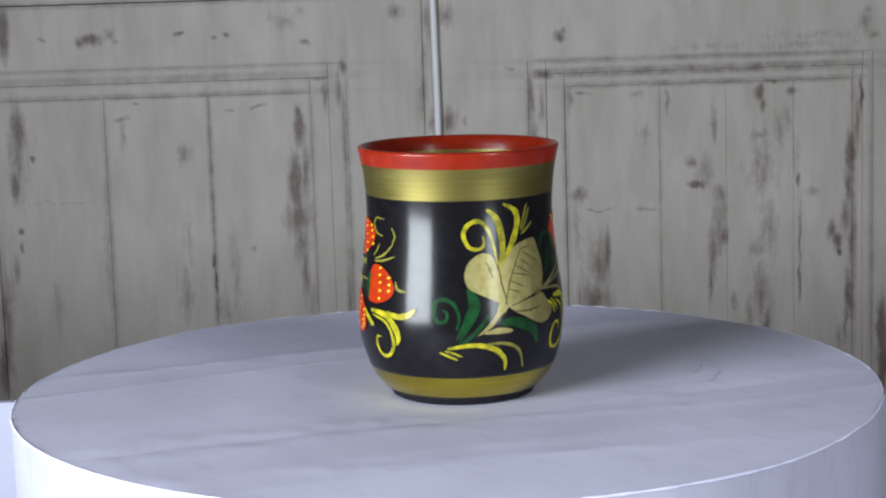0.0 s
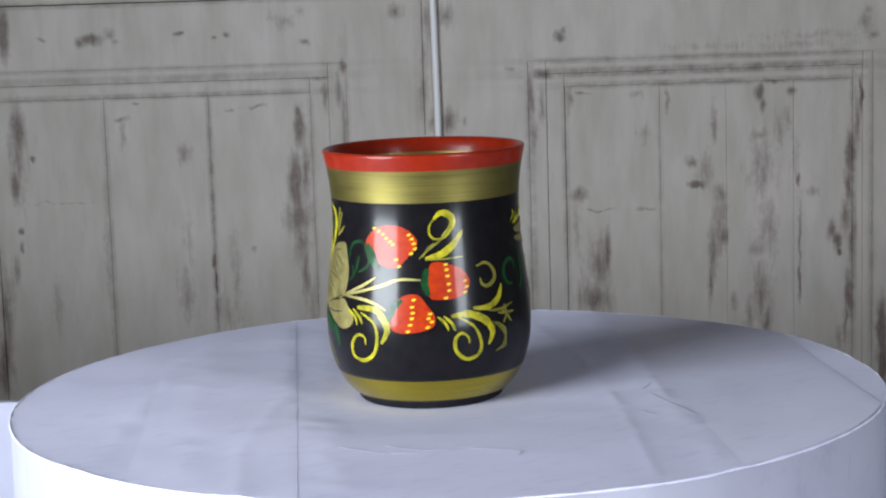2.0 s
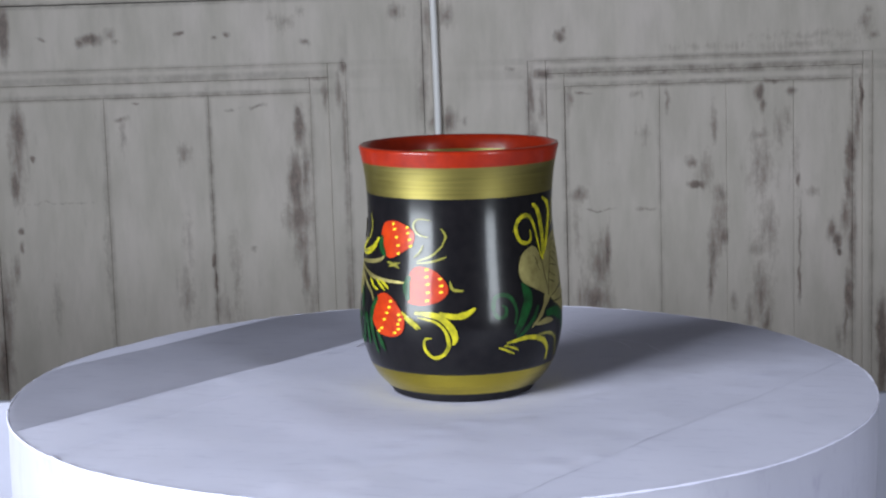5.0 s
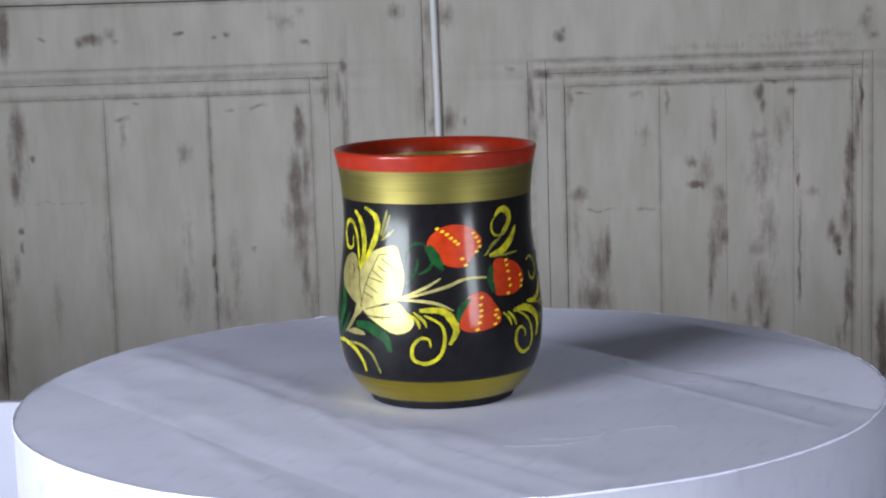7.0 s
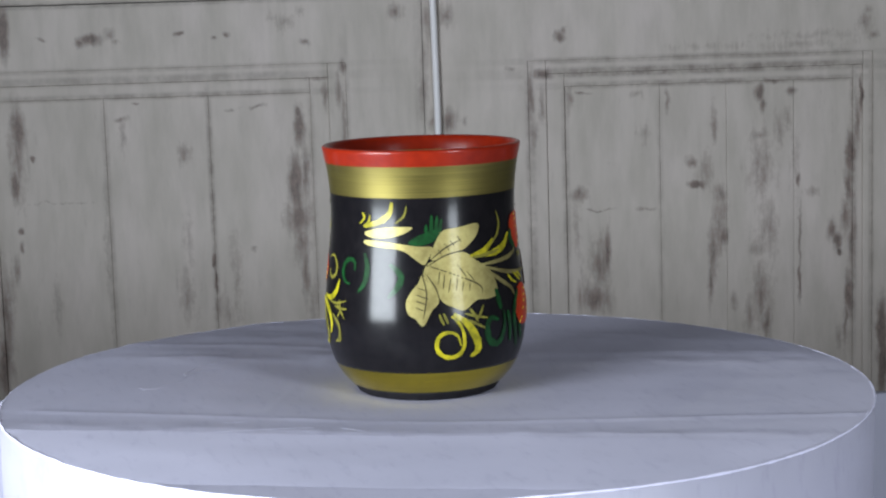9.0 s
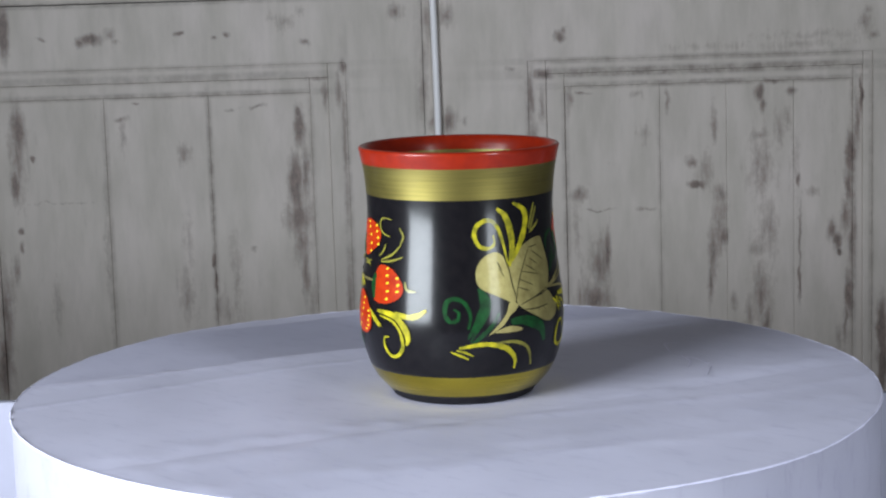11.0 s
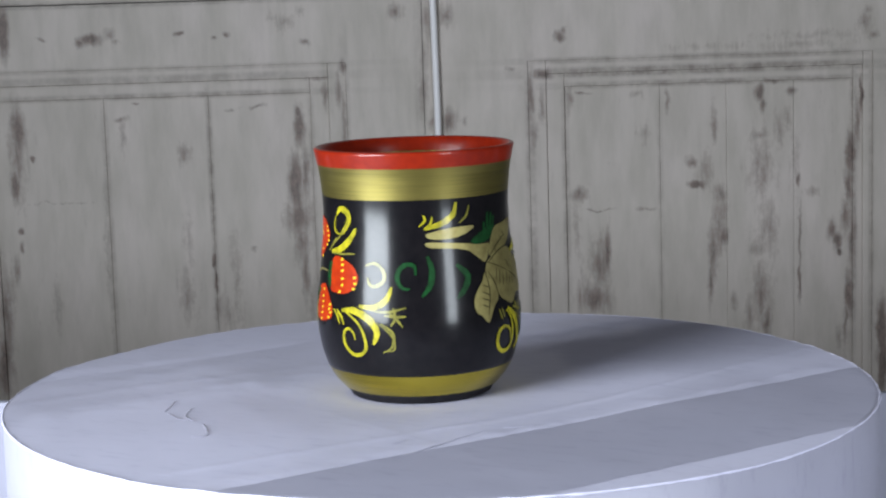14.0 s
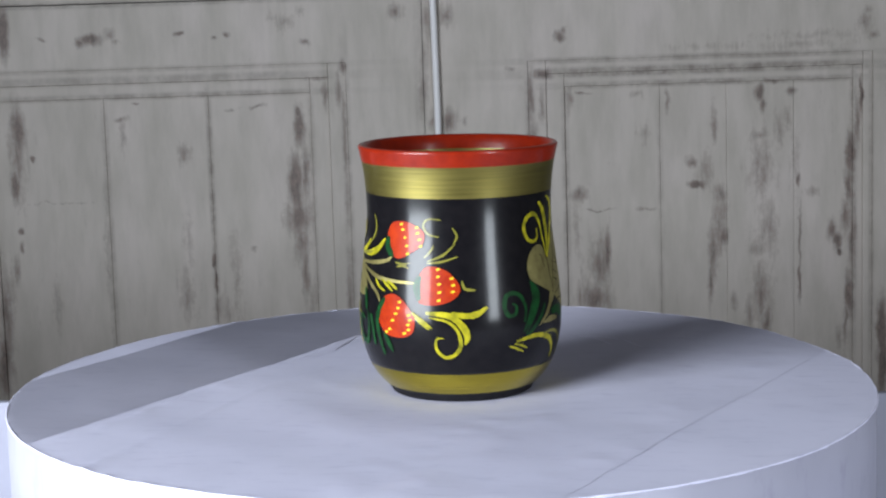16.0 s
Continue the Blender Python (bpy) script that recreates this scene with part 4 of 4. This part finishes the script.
stroke("scroll", YELLOW, 1.62, [(141.6, 33.2), (147.1, 29.1), (148.9, 22.8), (146.6, 19.0), (141.0, 17.6), (135.5, 19.0), (133.1, 22.2), (134.9, 25.9), (139.8, 27.2), (144.8, 25.8), (147.0, 21.7)])
stroke("scroll", YELLOW, 2.86, [(143.0, 33.9), (150.8, 29.9), (156.6, 23.4), (157.3, 19.6), (152.9, 17.4)])
stroke("scroll", OLIVE, 1.0, [(135.0, 34.1), (136.1, 31.9), (137.4, 30.0)])
stroke("scroll", OLIVE, 1.0, [(137.3, 34.3), (138.6, 32.3), (139.6, 30.6)])
stroke("scroll", OLIVE, 1.0, [(149.3, 33.8), (156.4, 32.4), (163.7, 31.3)])
stroke("scroll", OLIVE, 1.0, [(150.2, 31.6), (156.1, 29.6), (162.5, 27.4)])
stroke("scroll", OLIVE, 1.0, [(152.4, 35.4), (154.5, 33.5), (157.2, 30.3)])
stroke("scroll", OLIVE, 1.0, [(161.1, 36.1), (158.8, 33.2), (156.2, 30.8)])
stroke("scroll", YELLOW, 2.49, [(162.8, 54.5), (173.1, 54.8), (182.7, 57.0), (189.3, 61.2)])
stroke("scroll", OLIVE, 1.0, [(165.7, 55.7), (176.0, 60.6), (179.5, 65.1), (177.2, 69.8)])
stroke("stem", PALE, 1.49, [(-198.5, 50.9), (-180.6, 51.7), (-168.4, 53.1), (-164.1, 54.9)])
stroke("stem", PALE, 1.49, [(-197.6, 50.4), (-178.3, 47.0), (-164.6, 46.0), (-147.0, 45.8)])
stroke("stem", PALE, 1.49, [(162.4, 50.4), (175.5, 44.4), (184.9, 40.6), (187.8, 37.6)])
stroke("scroll", YELLOW, 1.12, [(-177.2, 45.8), (-173.2, 43.3), (-168.0, 41.9)])
stroke("scroll", YELLOW, 1.12, [(-171.3, 46.2), (-166.5, 44.2), (-161.8, 42.2)])
stroke("scroll", YELLOW, 1.12, [(-166.5, 45.8), (-162.4, 44.6), (-158.7, 42.9)])
stroke("scroll", OLIVE, 0.87, [(-161.1, 52.9), (-156.0, 52.4), (-150.9, 53.0)])
stroke("scroll", OLIVE, 0.87, [(-159.8, 51.3), (-155.1, 51.9), (-151.4, 50.9)])
stroke("green_frond", GREEN, 2.49, [(171.4, 29.9), (166.1, 30.9), (163.3, 27.9), (164.8, 22.9), (170.2, 20.9), (174.3, 22.7), (176.6, 27.5), (176.1, 33.0)])
stroke("green_frond", GREEN, 2.12, [(-180.6, 32.5), (-178.6, 27.3), (-177.6, 20.8)])
stroke("green_frond", GREEN, 2.12, [(-174.5, 33.8), (-173.3, 27.0), (-169.6, 17.8)])
stroke("green_frond", GREEN, 2.12, [(-167.9, 26.7), (-165.7, 23.4), (-162.3, 19.4)])
stroke("green_frond", GREEN, 2.12, [(170.8, 41.6), (172.4, 37.3), (174.0, 33.5)])
berry([(-167.4, 64.9), (-163.3, 67.6), (-154.5, 68.1), (-146.8, 66.5), (-142.0, 64.0), (-143.2, 59.9), (-149.2, 57.1), (-158.8, 54.3), (-165.5, 56.6), (-168.5, 60.8)], [(-157.4, 67.0), (-156.3, 65.1), (-154.7, 62.2), (-153.3, 59.2), (-152.7, 56.3), (-146.8, 66.1), (-146.3, 64.0), (-145.0, 61.7), (-144.2, 59.3)])
berry([(-144.8, 48.1), (-141.0, 51.7), (-135.0, 52.0), (-128.6, 50.6), (-123.0, 47.2), (-120.9, 43.7), (-124.0, 40.6), (-130.6, 38.6), (-138.6, 38.0), (-144.8, 39.3), (-146.1, 44.0)], [(-133.5, 51.1), (-133.4, 48.5), (-132.7, 45.8), (-132.5, 42.8), (-132.9, 39.9), (-125.6, 47.9), (-124.8, 45.4), (-125.0, 43.1)])
berry([(-172.7, 32.2), (-171.3, 37.0), (-167.4, 40.1), (-160.9, 41.3), (-154.7, 39.5), (-150.3, 36.4), (-146.8, 32.7), (-147.9, 27.9), (-153.4, 25.6), (-161.5, 25.4), (-167.9, 26.8)], [(-156.5, 38.6), (-157.5, 36.3), (-159.0, 34.1), (-161.2, 31.5), (-163.5, 28.1), (-166.0, 26.9), (-150.4, 34.0), (-149.6, 32.2), (-150.9, 30.4), (-150.6, 28.6), (-153.3, 27.1)])
stroke("sepal", GREEN, 2.99, [(-167.5, 62.3), (-167.7, 58.4), (-163.0, 54.9)])
stroke("sepal", GREEN, 2.99, [(-144.2, 48.7), (-145.7, 44.6), (-144.2, 39.5)])
stroke("sepal", GREEN, 2.24, [(-173.3, 30.4), (-171.8, 35.2), (-167.4, 39.5)])
stroke("scroll", YELLOW, 2.49, [(-140.3, 35.2), (-127.0, 34.2), (-120.0, 30.3), (-117.6, 26.3), (-119.0, 23.6)])
stroke("scroll", YELLOW, 1.37, [(-138.5, 33.6), (-127.8, 32.0), (-122.6, 28.3), (-121.2, 23.3), (-124.5, 19.7), (-130.1, 18.8), (-134.5, 21.8), (-134.3, 25.5), (-130.4, 26.0)])
stroke("scroll", YELLOW, 1.12, [(-148.6, 35.1), (-142.2, 32.2), (-136.8, 29.5)])
stroke("scroll", YELLOW, 1.12, [(-146.7, 33.3), (-142.2, 31.2), (-138.6, 29.1)])
stroke("scroll", YELLOW, 2.24, [(-126.0, 35.4), (-118.2, 34.2), (-111.6, 34.9), (-106.3, 37.2)])
stroke("scroll", OLIVE, 1.12, [(-120.0, 47.0), (-118.4, 44.1), (-112.6, 43.5)])
stroke("scroll", OLIVE, 0.87, [(-133.1, 62.8), (-139.5, 63.8), (-142.5, 66.7), (-139.6, 69.2), (-131.5, 69.0)])
stroke("scroll", OLIVE, 0.87, [(-141.9, 55.2), (-138.4, 57.2), (-136.1, 59.9)])
stroke("scroll", OLIVE, 0.87, [(-139.6, 54.0), (-130.5, 56.3), (-123.6, 60.3)])
stroke("scroll", OLIVE, 0.87, [(-140.0, 53.2), (-130.6, 54.0), (-121.9, 55.8)])
stroke("scroll", OLIVE, 0.87, [(-125.2, 66.2), (-122.4, 63.2), (-124.5, 60.3)])
stroke("scroll", YELLOW, 1.99, [(155.1, 54.4), (165.5, 56.3), (172.6, 60.0)])
stroke("scroll", OLIVE, 1.37, [(156.7, 54.0), (167.7, 54.6), (177.5, 55.8)])


def turned(t):
    """Degrees turned at t: the unbalanced turntable slows down and speeds up once a turn."""
    w = radians(SPEED * t)
    return SPEED * t + 12.1 * math.cos(w) - 7.6 * math.sin(w) - 0.1 * math.cos(2 * w) - 0.66 * math.sin(2 * w)


def motions():
    lean = CUP_UP.rotation_difference(Vector((0, 0, 1))).inverted().to_matrix().to_4x4()
    rest = Matrix.Translation(CUP_BASE) @ lean @ pose(0, 0, 0, 0, 0, 2.1)
    steps = [(0.25 * k, pose(0, 0, 0, 0, 0, -turned(0.25 * k))) for k in range(65)]
    walk(TURNTABLE, steps)
    walk(CUP, [(t, m @ rest) for t, m in steps])


motions()
